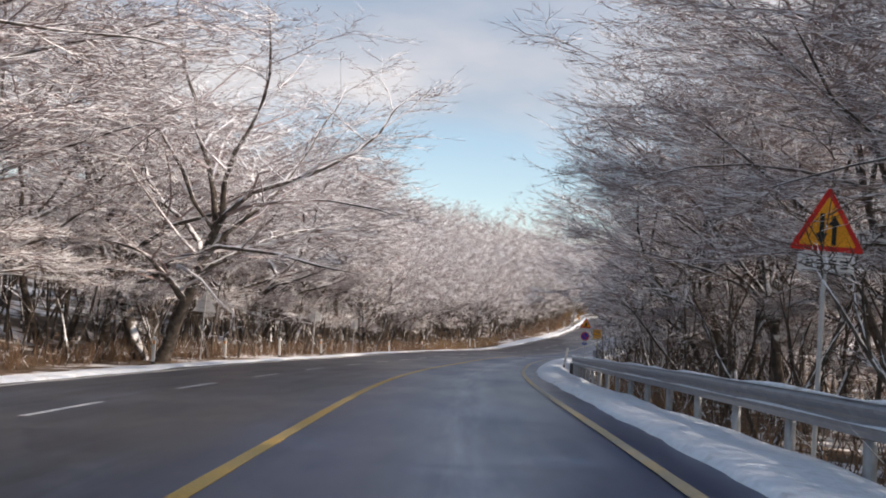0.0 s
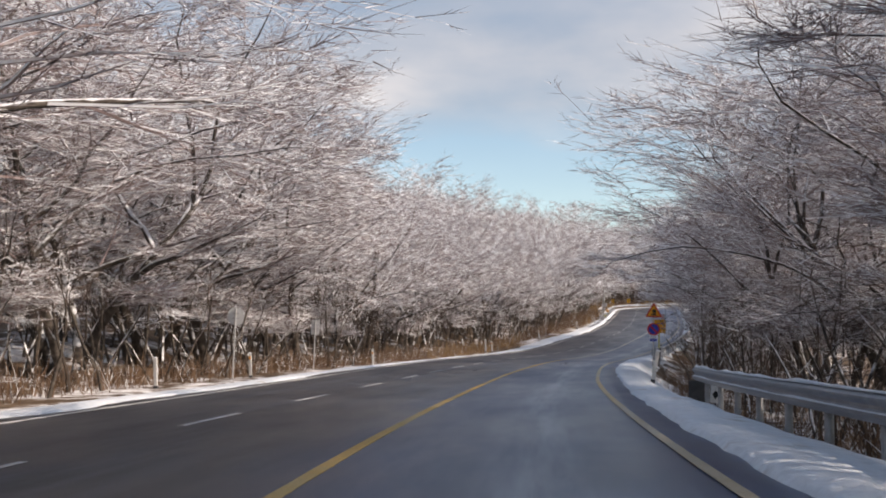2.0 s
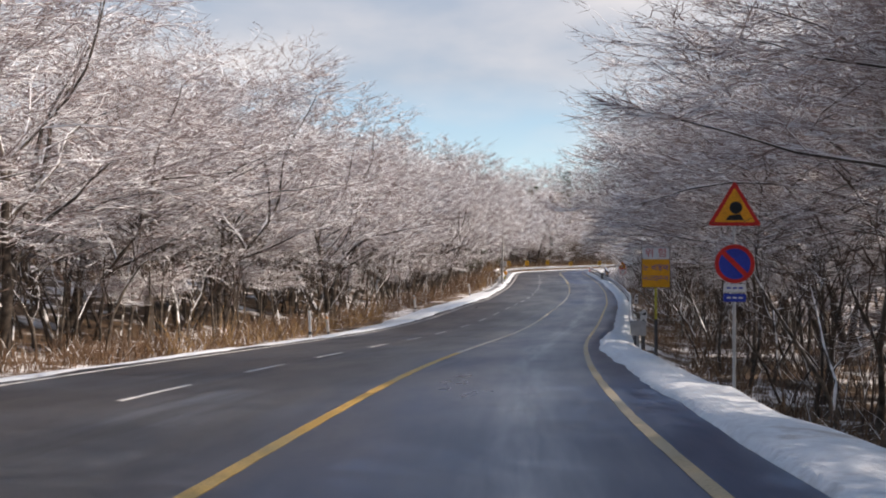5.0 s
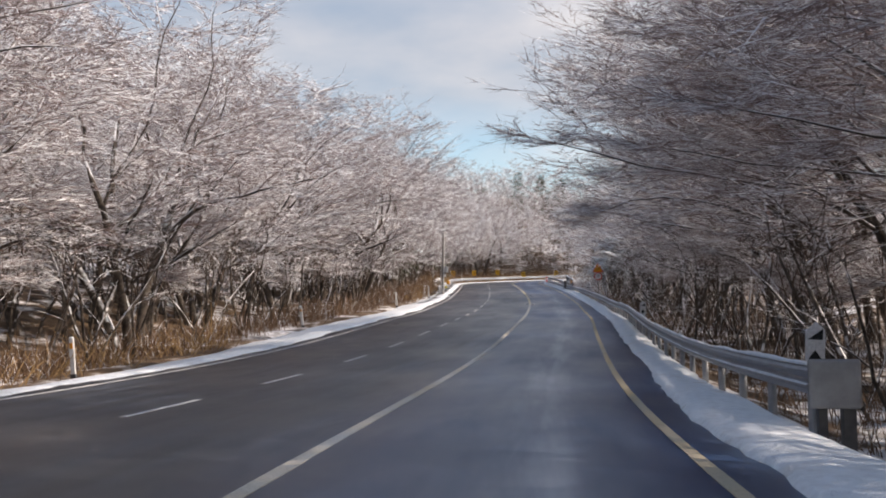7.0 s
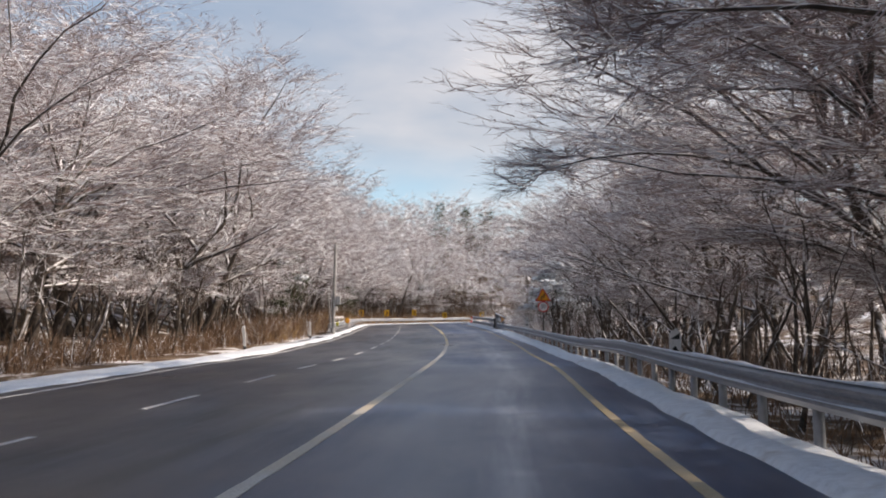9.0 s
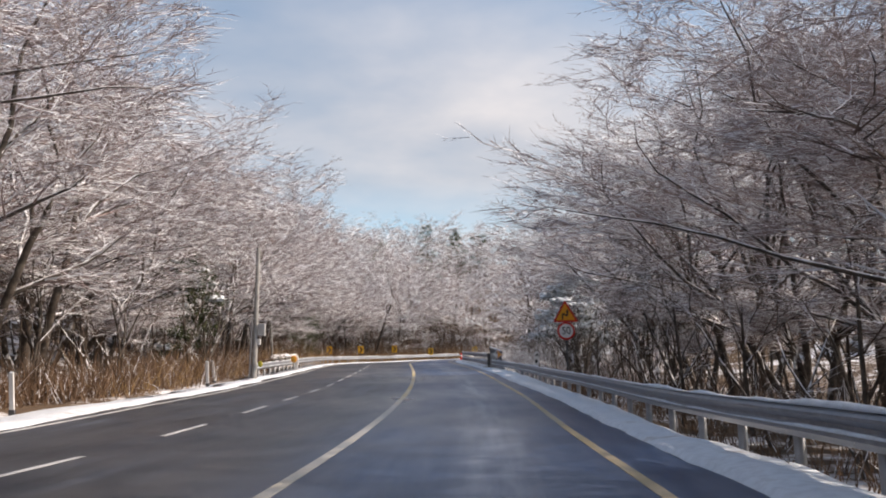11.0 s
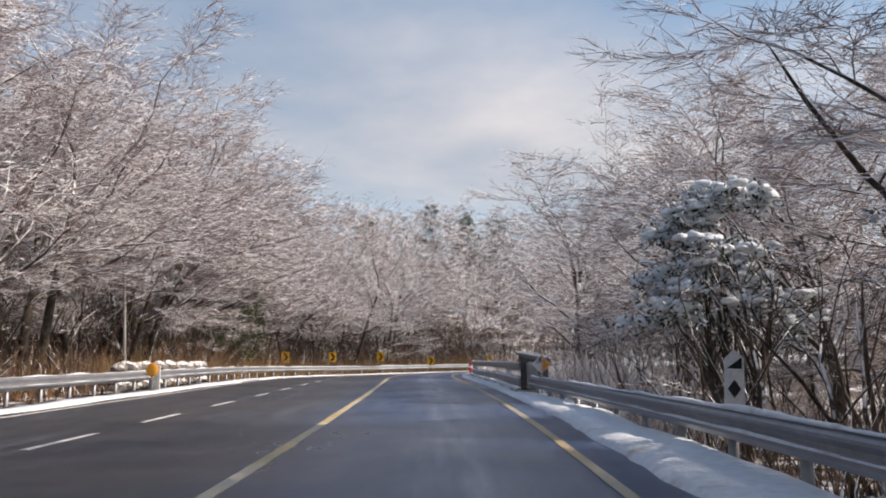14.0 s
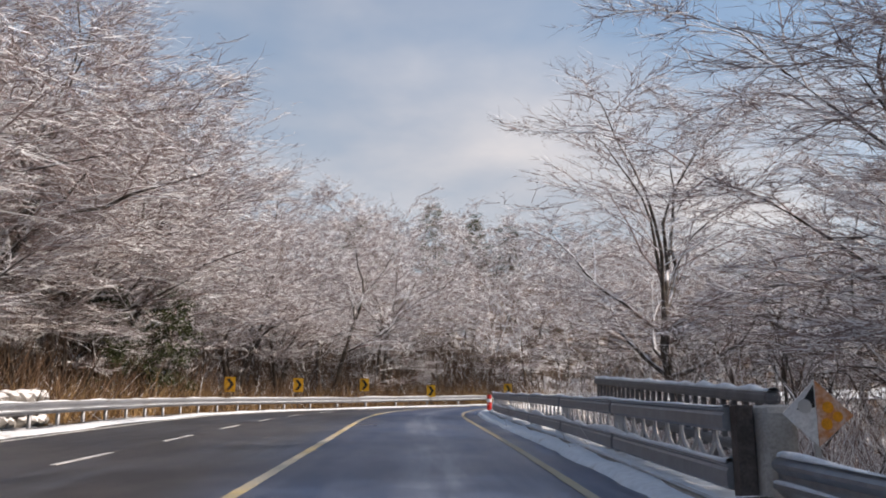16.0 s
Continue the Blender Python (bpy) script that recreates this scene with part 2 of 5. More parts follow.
M_POLE = metal_mat("grey_pole", (0.38, 0.38, 0.38), (0.55, 0.55, 0.55), 0.5, 0.4)
M_DARKSTEEL = metal_mat("dark_steel", (0.05, 0.05, 0.055), (0.12, 0.12, 0.12), 0.6, 0.5)
M_RUST = paint_mat("rusty_dark_post", (0.12, 0.10, 0.09), (0.07, 0.055, 0.048), 7.0)
M_OLDSTEEL = metal_mat("old_grey_steel", (0.10, 0.10, 0.11), (0.21, 0.21, 0.22), 0.6, 0.4)
M_CONCRETE = paint_mat("concrete", (0.42, 0.41, 0.39), (0.30, 0.29, 0.27), 3.0)
M_PLASTIC = paint_mat("white_plastic", (0.76, 0.75, 0.73), (0.62, 0.60, 0.57), 5.0)
M_SIGNBACK = paint_mat("sign_back", (0.84, 0.84, 0.83), (0.76, 0.76, 0.75), 3.0)
M_ORANGE = paint_mat("sign_yellow", (0.85, 0.36, 0.02), (0.75, 0.30, 0.02), 4.0)
M_BOARDY = paint_mat("board_yellow", (0.90, 0.42, 0.02), (0.84, 0.37, 0.02), 4.0)
M_RED = paint_mat("sign_red", (0.62, 0.03, 0.02), (0.50, 0.02, 0.02), 4.0)
M_SIGNWHITE = paint_mat("sign_white", (0.78, 0.78, 0.78), (0.68, 0.68, 0.68), 4.0)
M_BLUE = paint_mat("sign_blue", (0.03, 0.06, 0.42), (0.03, 0.05, 0.34), 4.0)
M_BLACK = paint_mat("sign_black", (0.012, 0.012, 0.012), (0.02, 0.02, 0.02), 4.0)
M_CHEVY = paint_mat("chevron_yellow", (0.80, 0.42, 0.02), (0.70, 0.36, 0.02), 4.0)
M_REFL = paint_mat("orange_reflector", (0.85, 0.30, 0.04), (0.75, 0.42, 0.05), 12.0)
M_FADED = paint_mat("faded_orange", (0.70, 0.28, 0.10), (0.72, 0.55, 0.46), 5.0, 0.42, 0.6)
M_POSTYEL = paint_mat("pole_yellow", (0.55, 0.50, 0.06), (0.40, 0.36, 0.05), 6.0)
M_LEAF_DARK = snowy("dark_evergreen_leaf", [(0.3, (0.012, 0.020, 0.008)), (0.7, (0.06, 0.07, 0.025))], 2.0, level=0.85, soft=0.15, island=0.3, noise_amp=0.6, nscale=1.6)


# ---- mesh helpers ----
def mesh_from(name, verts, faces, material, smooth=False):
    me = bpy.data.meshes.new(name)
    me.from_pydata([tuple(v) for v in verts], [], faces)
    me.materials.append(material)
    if smooth:
        me.polygons.foreach_set("use_smooth", [True] * len(me.polygons))
    me.update()
    return me


def part(name, bm, material, parent, label="", smooth=False):
    me = bpy.data.meshes.new(name)
    bm.to_mesh(me)
    bm.free()
    me.materials.append(material)
    if smooth:
        me.polygons.foreach_set("use_smooth", [True] * len(me.polygons))
    ob = new(name, me)
    ob.parent = parent
    return tagged(ob, label)


def mesh_part(name, me, parent, label=""):
    ob = new(name, me)
    ob.parent = parent
    return tagged(ob, label)


def thing(name, label, category, group="", kind="", at=None):
    ob = new(name)
    ob.empty_display_size = 0.2
    if at is not None:
        ob.matrix_basis = at
    return tagged(ob, label, category, group, kind)


def box(bm, x0, x1, y0, y1, z0, z1, bevel=0.0):
    m = Matrix.Translation(((x0 + x1) / 2, (y0 + y1) / 2, (z0 + z1) / 2)) @ Matrix.Diagonal((x1 - x0, y1 - y0, z1 - z0, 1))
    r = bmesh.ops.create_cube(bm, size=1.0, matrix=m)
    if bevel:
        es = list({e for v in r["verts"] for e in v.link_edges})
        bmesh.ops.bevel(bm, geom=es, offset=bevel, segments=2, affect="EDGES", profile=0.5)
    return bm


def rod(bm, p, q, r, n=10, r2=None):
    p, q = Vector(p), Vector(q)
    d = q - p
    m = Matrix.Translation((p + q) / 2) @ d.to_track_quat("Z", "Y").to_matrix().to_4x4()
    bmesh.ops.create_cone(bm, cap_ends=True, segments=n, radius1=r, radius2=r if r2 is None else r2, depth=d.length, matrix=m)
    return bm


def plate(bm, pts, y0, y1):
    """A flat plate: an outline in x and z, from y0 to y1."""
    a = [bm.verts.new((x, y0, z)) for x, z in pts]
    b = [bm.verts.new((x, y1, z)) for x, z in pts]
    n = len(pts)
    bm.faces.new(a)
    bm.faces.new(b[::-1])
    for i in range(n):
        bm.faces.new((a[i], b[i], b[(i + 1) % n], a[(i + 1) % n]))
    bmesh.ops.recalc_face_normals(bm, faces=bm.faces)
    return bm


def rounded(pts, r, seg=4):
    """An outline with its corners rounded."""
    out = []
    n = len(pts)
    for i in range(n):
        p, a, b = Vector(pts[i]), Vector(pts[i - 1]), Vector(pts[(i + 1) % n])
        u, v = (a - p).normalized() * r, (b - p).normalized() * r
        for k in range(seg + 1):
            w = k / seg
            out.append(tuple(p + u * (1 - w) ** 2 + v * w ** 2))
    return out


def disc_pts(r, n=28):
    return [(r * math.cos(2 * math.pi * i / n), r * math.sin(2 * math.pi * i / n)) for i in range(n)]


def ring_plate(bm, r0, r1, y0, y1, n=32):
    vs = []
    for r in (r0, r1):
        for y in (y0, y1):
            vs.append([bm.verts.new((r * math.cos(2 * math.pi * i / n), y, r * math.sin(2 * math.pi * i / n))) for i in range(n)])
    for a, b in ((0, 1), (1, 3), (3, 2), (2, 0)):
        for i in range(n):
            j = (i + 1) % n
            bm.faces.new((vs[a][i], vs[a][j], vs[b][j], vs[b][i]))
    bmesh.ops.recalc_face_normals(bm, faces=bm.faces)
    return bm


def text_mesh(s, size):
    cu = bpy.data.curves.new("lettering", "FONT")
    cu.body, cu.size, cu.extrude = s, size, 0.002
    cu.align_x, cu.align_y = "CENTER", "CENTER"
    ob = bpy.data.objects.new("lettering", cu)
    scene.collection.objects.link(ob)
    dg = bpy.context.evaluated_depsgraph_get()
    me = bpy.data.meshes.new_from_object(ob.evaluated_get(dg))
    bpy.data.objects.remove(ob)
    me.transform(Matrix.Rotation(radians(90), 4, "X"))
    return me


# ---- the road's line: x, y and height of the driving line, every ten metres or so ----
ROAD = [(0, -60, 0.6), (0, -30, 0.35), (0, 0, 0.0), (0.2, 11, -0.23), (0.55, 22.3, -0.57), (1.47, 33.9, -0.97), (2.88, 45.4, -1.37),
        (5.1, 59.3, -1.74), (7.96, 73.6, -2.09), (10.64, 84.2, -2.38), (13.66, 94.5, -2.58), (17.0, 104.8, -2.52), (20.0, 114, -2.23),
        (22.95, 123.0, -1.88), (25.82, 132.5, -1.60), (28.53, 141.9, -1.18), (30.99, 151.3, -0.74), (33.29, 160.8, -0.23),
        (36.5, 175, 0.48), (39.7, 190, 1.20), (42.4, 202, 1.75), (46.3, 212, 2.25), (53, 219, 2.75), (62, 222.5, 3.2), (75, 224, 3.7), (95, 223, 4.4), (130, 215, 5.5)]


def spline(knots, n_per=24):
    k = np.array(knots, float)
    u = np.r_[0, np.cumsum(np.linalg.norm(np.diff(k[:, :2], axis=0), axis=1))]
    n = len(u)
    h = np.diff(u)
    A = np.eye(n)
    B = np.zeros_like(k)
    for i in range(1, n - 1):
        A[i, i - 1], A[i, i], A[i, i + 1] = h[i - 1], 2 * (h[i - 1] + h[i]), h[i]
        B[i] = 6 * ((k[i + 1] - k[i]) / h[i] - (k[i] - k[i - 1]) / h[i - 1])
    m2 = np.linalg.solve(A, B)
    out = []
    for i in range(n - 1):
        for w in np.linspace(0, 1, n_per, endpoint=False):
            a, b = 1 - w, w
            out.append(a * k[i] + b * k[i + 1] + h[i] ** 2 / 6 * ((a ** 3 - a) * m2[i] + (b ** 3 - b) * m2[i + 1]))
    out.append(k[-1])
    return np.array(out)


LINE = spline(ROAD)
ARC = np.r_[0, np.cumsum(np.linalg.norm(np.diff(LINE[:, :2], axis=0), axis=1))]
ARC -= ARC[int(np.argmin(np.abs(LINE[:, 1]) + np.abs(LINE[:, 0])))]
S_END = float(ARC[-1])


def bank(s):
    return np.interp(s, [0, 25, 40, 58, 90, 110, 145, 165, 200], [0.045, 0.045, 0.032, 0.022, 0.003, 0.0, -0.008, 0.0, 0.0])


def on_road(s, lat, dz=0.0):
    """The place lat metres to the right of the driving line, s metres along it."""
    x, y, z = (float(np.interp(s, ARC, LINE[:, k])) for k in range(3))
    x1, y1 = (float(np.interp(s + 0.5, ARC, LINE[:, k])) for k in range(2))
    x0, y0 = (float(np.interp(s - 0.5, ARC, LINE[:, k])) for k in range(2))
    dx, dy = x1 - x0, y1 - y0
    d = math.hypot(dx, dy)
    dx, dy = dx / d, dy / d
    return Vector((x + dy * lat, y - dx * lat, z + float(bank(s)) * min(lat, 2.0) - 0.05 * max(lat - 2.0, 0.0) + dz))


def heading(s):
    a, b = on_road(s - 0.5, 0), on_road(s + 0.5, 0)
    return math.degrees(math.atan2(-(b.x - a.x), b.y - a.y))


_SUB = LINE[::6]
_SARC = ARC[::6]


def nearest(x, y):
    """Distance along the road and offset to the right, for arrays of places."""
    P = np.stack([np.ravel(x), np.ravel(y)], 1)
    best = np.full(len(P), 1e9)
    S, L, Z = (np.zeros(len(P)) for _ in range(3))
    for i in range(len(_SUB) - 1):
        a, b = _SUB[i, :2], _SUB[i + 1, :2]
        e = b - a
        ln = np.hypot(*e)
        e = e / ln
        u = np.clip((P - a) @ e, 0, ln)
        q = a + u[:, None] * e
        d = np.hypot(*(P - q).T)
        k = d < best
        best[k] = d[k]
        side = (P[:, 0] - a[0]) * e[1] - (P[:, 1] - a[1]) * e[0]
        L[k] = (np.sign(side) * d)[k]
        S[k] = (_SARC[i] + u)[k]
        Z[k] = (_SUB[i, 2] + (_SUB[i + 1, 2] - _SUB[i, 2]) * u / ln)[k]
    return S, L, Z


L_EDGE = -9.3
R_EDGE_S = [0, 18, 30, 51, 60, 76, 84, 92, 102, 137, 160, 170, 190, 205, 290]
R_EDGE_L = [2.3, 2.38, 2.18, 2.10, 2.0, 2.05, 1.88, 1.95, 2.36, 2.28, 2.05, 2.15, 2.25, 2.3, 2.3]


def l_verge(s):
    """The outer edge of the snow left of the road."""
    return np.interp(s, [0, 130, 155, 175, 290], [-11.6, -11.5, -10.9, -10.9, -10.9])


def l_drop(s, lat):
    """How far the ground left of the road falls away below the road's plane."""
    return np.interp(s, [0, 30, 50, 60, 75, 97, 112, 125, 290], [0.05, 0.1, 0.2, 0.24, 0.45, 0.34, 0.2, 0.08, 0.0]) * np.clip((-lat - 9.2) / 3.2, 0, 1)


def r_edge(s):
    return float(np.interp(s, R_EDGE_S, R_EDGE_L))


def r_out(s):
    return float(np.interp(s, [0, 30, 40, 50, 85, 95, 140, 180, 290], [3.95, 3.8, 3.6, 3.15, 3.2, 3.3, 3.3, 3.5, 3.5]))


def terrain(x, y):
    shape = np.shape(x)
    S, L, Z = nearest(x, y)
    Z = Z + bank(S) * np.clip(L, -13, 2) - 0.05 * np.clip(L - 2, 0, 3)
    left = np.maximum(-L - 14, 0)
    slope = np.interp(S, [0, 60, 110, 165, 195, 230, 260], [0.10, 0.14, 0.17, 0.20, 0.32, 0.34, 0.30])
    Zl = Z + 0.03 - l_drop(S, L) + slope * left * np.clip(left / 8, 0.25, 1)
    cap = np.interp(S, [0, 120, 190, 230], [12, 14, 24, 24])
    Zl = np.where(Zl - Z > cap, Z + cap + (Zl - Z - cap) * 0.1, Zl)
    out = np.interp(S, [0, 30, 40, 50, 85, 95, 140, 180, 290], [3.95, 3.8, 3.6, 3.15, 3.2, 3.3, 3.3, 3.5, 3.5])
    drop = np.interp(S, [0, 35, 45, 80, 95, 160, 180, 210], [0.5, 0.6, 1.3, 1.3, 0.7, 0.7, 1.8, 1.2])
    r = np.maximum(L - out, 0)
    Zr = Z - drop * np.clip(r / 1.6, 0, 1) + 0.07 * np.maximum(r - 12, 0)
    cap = 9.0
    Zr = np.where(Zr - Z > cap, Z + cap, Zr)
    T = np.where(L < 0, Zl, Zr)
    inner = (L > l_verge(S) + 0.3) & (L < out - 0.3)
    bumps = np.array([noise.noise((px * 0.16, py * 0.16, 1.7)) * 0.35 + noise.noise((px * 0.6, py * 0.6, 4.1)) * 0.1 for px, py in zip(np.ravel(x), np.ravel(y))])
    far = np.clip(np.minimum(np.abs(L + 4) - 10, 8) / 8, 0, 1)
    T = T + bumps * far
    T = np.where(inner, T - 0.45, T)
    return T.reshape(shape)


def ground_z(x, y):
    return float(terrain(np.array([x]), np.array([y]))[0])


def build_ground():
    xs = np.r_[[-900, -500, -300, -200, -140, -100], np.arange(-75, -30, 5), np.arange(-30, 80, 1.6), np.arange(80, 150, 5), [170, 220, 320, 520, 900]]
    ys = np.r_[[-600, -300, -150, -90, -60], np.arange(-45, 250, 1.8), np.arange(250, 340, 6), [370, 450, 600, 900, 1400]]
    X, Y = np.meshgrid(xs, ys)
    Z = terrain(X, Y)
    nx, ny = len(xs), len(ys)
    v = np.stack([X.ravel(), Y.ravel(), Z.ravel()], 1)
    f = [(j * nx + i, j * nx + i + 1, (j + 1) * nx + i + 1, (j + 1) * nx + i) for j in range(ny - 1) for i in range(nx - 1)]
    ob = new("ground", mesh_from("ground", v, f, M_GROUND, True))
    tagged(ob, "forest floor of brown leaf litter with patchy snow", "ground", kind="structure")


build_ground()


def sweep(name, s0, s1, step, cols, material, label, category, kind="structure", uv=False, smooth=True, parent=None):
    """A strip along the road; cols(s) gives its offsets and heights from side to side."""
    ss = np.arange(s0, s1 + 0.01, step)
    v, uvs = [], []
    for s in ss:
        for lat, dz in cols(float(s)):
            v.append(on_road(float(s), lat, dz))
            uvs.append((lat, float(s)))
    n = len(v) // len(ss)
    f = [(j * n + i, j * n + i + 1, (j + 1) * n + i + 1, (j + 1) * n + i) for j in range(len(ss) - 1) for i in range(n - 1)]
    me = mesh_from(name, v, f, material, smooth)
    if uv:
        lay = me.uv_layers.new(name="uv")
        for lp in me.loops:
            lay.data[lp.index].uv = uvs[lp.vertex_index]
    ob = new(name, me)
    if parent:
        ob.parent = parent
        return ob
    return tagged(ob, label, category, kind=kind)


def road_cols(s):
    e = r_edge(s)
    lats = [L_EDGE - 0.35, *np.linspace(L_EDGE - 0.25, e + 0.25, 12), e + 0.35]
    return [(lats[0], -0.4)] + [(l, 0.0) for l in lats[1:-1]] + [(lats[-1], -0.4)]


sweep("road", -55, S_END - 1, 1.0, road_cols, M_ASPHALT, "dark damp two-way asphalt road, near lane tinted with sky blue, with pale dried salt streaks", "road", uv=True)


def wob(s, k, f=0.7):
    return noise.noise((s * f, k * 7.3, 0.5))


def stripe(name, s0, s1, lat_of, half, material, label, step=0.5):
    def cols(s):
        l = lat_of(s)
        w = half * (1 + 0.12 * wob(s, 3, 2.0))
        return [(l - w, 0.0), (l - w, 0.005), (l + w, 0.005), (l + w, 0.0)]
    return sweep(name, s0, s1, step, cols, material, label, "road marking", smooth=False)


def yellow_lat(s):
    return float(np.interp(s, [0, 10, 25, 40, 57, 68, 98, 185, 202], [-1.80, -1.80, -1.88, -1.98, -2.12, -2.06, -2.0, -2.05, -2.0]))


def edge_lat(s):
    return float(np.interp(s, [0, 25, 40, 52, 67, 80, 97, 140, 157, 186, 200], [1.78, 1.75, 1.6, 1.36, 1.30, 1.46, 1.50, 1.46, 1.5, 1.66, 1.7]))


stripe("centre_line", -40, 82, yellow_lat, 0.075, M_YELLOW, "worn solid yellow centre line")
stripe("centre_line", 82, 146, yellow_lat, 0.075, M_PALE_YELLOW, "solid yellow centre line bleached pale by salt")
stripe("centre_line", 146, S_END - 2, yellow_lat, 0.075, M_DULL_YELLOW, "worn solid yellow centre line")
stripe("edge_line", -40, S_END - 2, edge_lat, 0.062, M_EDGE, "worn yellowish edge line along the driving lane")
stripe("far_edge_line", -40, S_END - 2, lambda s: -8.85, 0.06, M_WHITE, "thin white edge line beside the snowy verge")
DASHES = [-19.8, -14.6, -9.4, -4.2, 1.0, 6.1, 11.3, 17.4, 23.2, 29.2, 35.9, 41.9, 47.8, 53.4, 58.4, 63.6, 69.1, 74.4, 79.6, 85.4, 91.2, 96.8, 103.1, 108.9,
          114.6, 120.1, 125.2, 130.7, 136.4, 142.0, 147.0, 152.2, 157.2, 162.3, 167.0, 172.4, 178.2, 183.4, 189.2, 195, 200.8, 206.6, 212.4, 218.2, 224, 230, 236, 242]
for s in DASHES:
    ob = stripe("lane_dash", s, s + 2.5, lambda q: -5.42, 0.055, M_WHITE, "white dash of the broken lane line")
    tagged(ob, group="lane dashes", kind="structure")


def left_verge(s):
    h = 0.05 + 0.04 * wob(s, 1)
    e = L_EDGE + 0.30 * wob(s, 9, 0.35) + 0.10 * wob(s, 10, 1.7)
    o = float(l_verge(s)) + 0.5 * wob(s, 11, 0.3)
    cols = [(e, -0.02), (e - 0.10, 0.03 + h * 0.3), (e - 0.5, 0.04 + h), (e - 1.1, 0.02 + h + 0.05 * wob(s, 2)), (o + 0.7, 0.04 + 0.05 * wob(s, 4)), (o, 0.02), (o - 0.8, -0.25)]
    return [(lat, dz - float(l_drop(s, lat))) for lat, dz in cols]


def right_verge(s):
    o = r_out(s) + 0.2 * wob(s, 5, 0.4)
    e = r_edge(s) + 0.07 * wob(s, 6, 0.5) + 0.05 * wob(s, 7, 2.0)
    h = 0.06 + 0.05 * wob(s, 8)
    m = (e + o) / 2
    return [(e, -0.02), (e + 0.08, 0.04 + h * 0.4), (e + 0.35, 0.05 + h), (m, 0.04 + h + 0.07 * wob(s, 12, 1.3)), (o - 0.25, 0.03 + h), (o, -0.03), (o + 0.6, -0.45)]


sweep("snow_verge_left", -40, S_END - 2, 0.5, left_verge, M_SNOW, "sunlit ploughed snow lying along the road verge", "snow")
sweep("snow_verge_right", -40, S_END - 2, 0.5, right_verge, M_SNOW, "shaded ploughed snow lying along the road verge", "snow")


# ---- trees ----
class Limbs:
    """Gathers tapered tubes and twigs into one mesh of triangles."""

    def __init__(self):
        self.v, self.f, self.n = [], [], 0

    def add(self, verts, tris):
        self.v.append(np.asarray(verts, float).reshape(-1, 3))
        self.f.append(np.asarray(tris, int).reshape(-1, 3) + self.n)
        self.n += len(self.v[-1])

    def tube(self, pts, rads, n, roll=0.0):
        k = len(pts)
        v, f = [], []
        for i, p in enumerate(pts):
            if i == k - 1:
                v.append((p.x, p.y, p.z))
                break
            d = (pts[min(i + 1, k - 1)] - pts[max(i - 1, 0)])
            ax = d.orthogonal().normalized() if abs(d.z) > abs(d.x) + abs(d.y) else d.cross(Vector((0, 0, 1))).normalized()
            ay = d.cross(ax).normalized()
            for j in range(n):
                a = roll + 2 * math.pi * j / n
                q = p + (ax * math.cos(a) + ay * math.sin(a)) * rads[i]
                v.append((q.x, q.y, q.z))
        for i in range(k - 2):
            for j in range(n):
                a, b = i * n + j, i * n + (j + 1) % n
                f.extend(((a, b, b + n), (a, b + n, a + n)))
        tip = (k - 1) * n
        for j in range(n):
            f.append(((k - 2) * n + j, (k - 2) * n + (j + 1) % n, tip))
        self.add(v, f)

    def cones(self, P, Q, r, rs):
        """Many three-sided tapering twigs at once."""
        A, B = across(P, Q, rs)
        m = len(P)
        ring = [P + (A * math.cos(k * 2.094) + B * math.sin(k * 2.094)) * r for k in range(3)]
        base = 4 * np.arange(m)[:, None]
        self.add(np.stack(ring + [Q], 1), np.concatenate([base + np.array([k, (k + 1) % 3, 3]) for k in range(3)]))

    def slivers(self, P, Q, r, rs):
        """Many of the finest twig tips at once: flat tapering slivers."""
        A, _ = across(P, Q, rs)
        self.add(np.stack([P + A * r, P - A * r, Q], 1), 3 * np.arange(len(P))[:, None] + np.array([0, 1, 2]))

    def arrays(self):
        return np.concatenate(self.v), np.concatenate(self.f)

    def mesh(self, name, material, smooth=False):
        return tri_mesh(name, *self.arrays(), material, smooth)


def tri_mesh(name, V, F, material, smooth=False):
    me = bpy.data.meshes.new(name)
    me.vertices.add(len(V))
    me.vertices.foreach_set("co", np.ascontiguousarray(V, np.float32).ravel())
    me.loops.add(3 * len(F))
    me.loops.foreach_set("vertex_index", np.ascontiguousarray(F, np.int32).ravel())
    me.polygons.add(len(F))
    me.polygons.foreach_set("loop_start", np.arange(0, 3 * len(F), 3, dtype=np.int32))
    me.polygons.foreach_set("use_smooth", np.full(len(F), smooth))
    me.materials.append(material)
    me.update(calc_edges=True)
    return me


def unit(a):
    return a / np.maximum(np.linalg.norm(a, axis=1, keepdims=True), 1e-9)


def across(P, Q, rs):
    """Two directions across each of the lines from P to Q, at a random roll."""
    d = unit(Q - P)
    h = np.where(np.abs(d[:, 2:]) > 0.9, np.array([[1.0, 0, 0]]), np.array([[0, 0, 1.0]]))
    a = unit(np.cross(d, h))
    b = np.cross(d, a)
    w = rs.uniform(0, 6.28, (len(P), 1))
    return a * np.cos(w) + b * np.sin(w), b * np.cos(w) - a * np.sin(w)


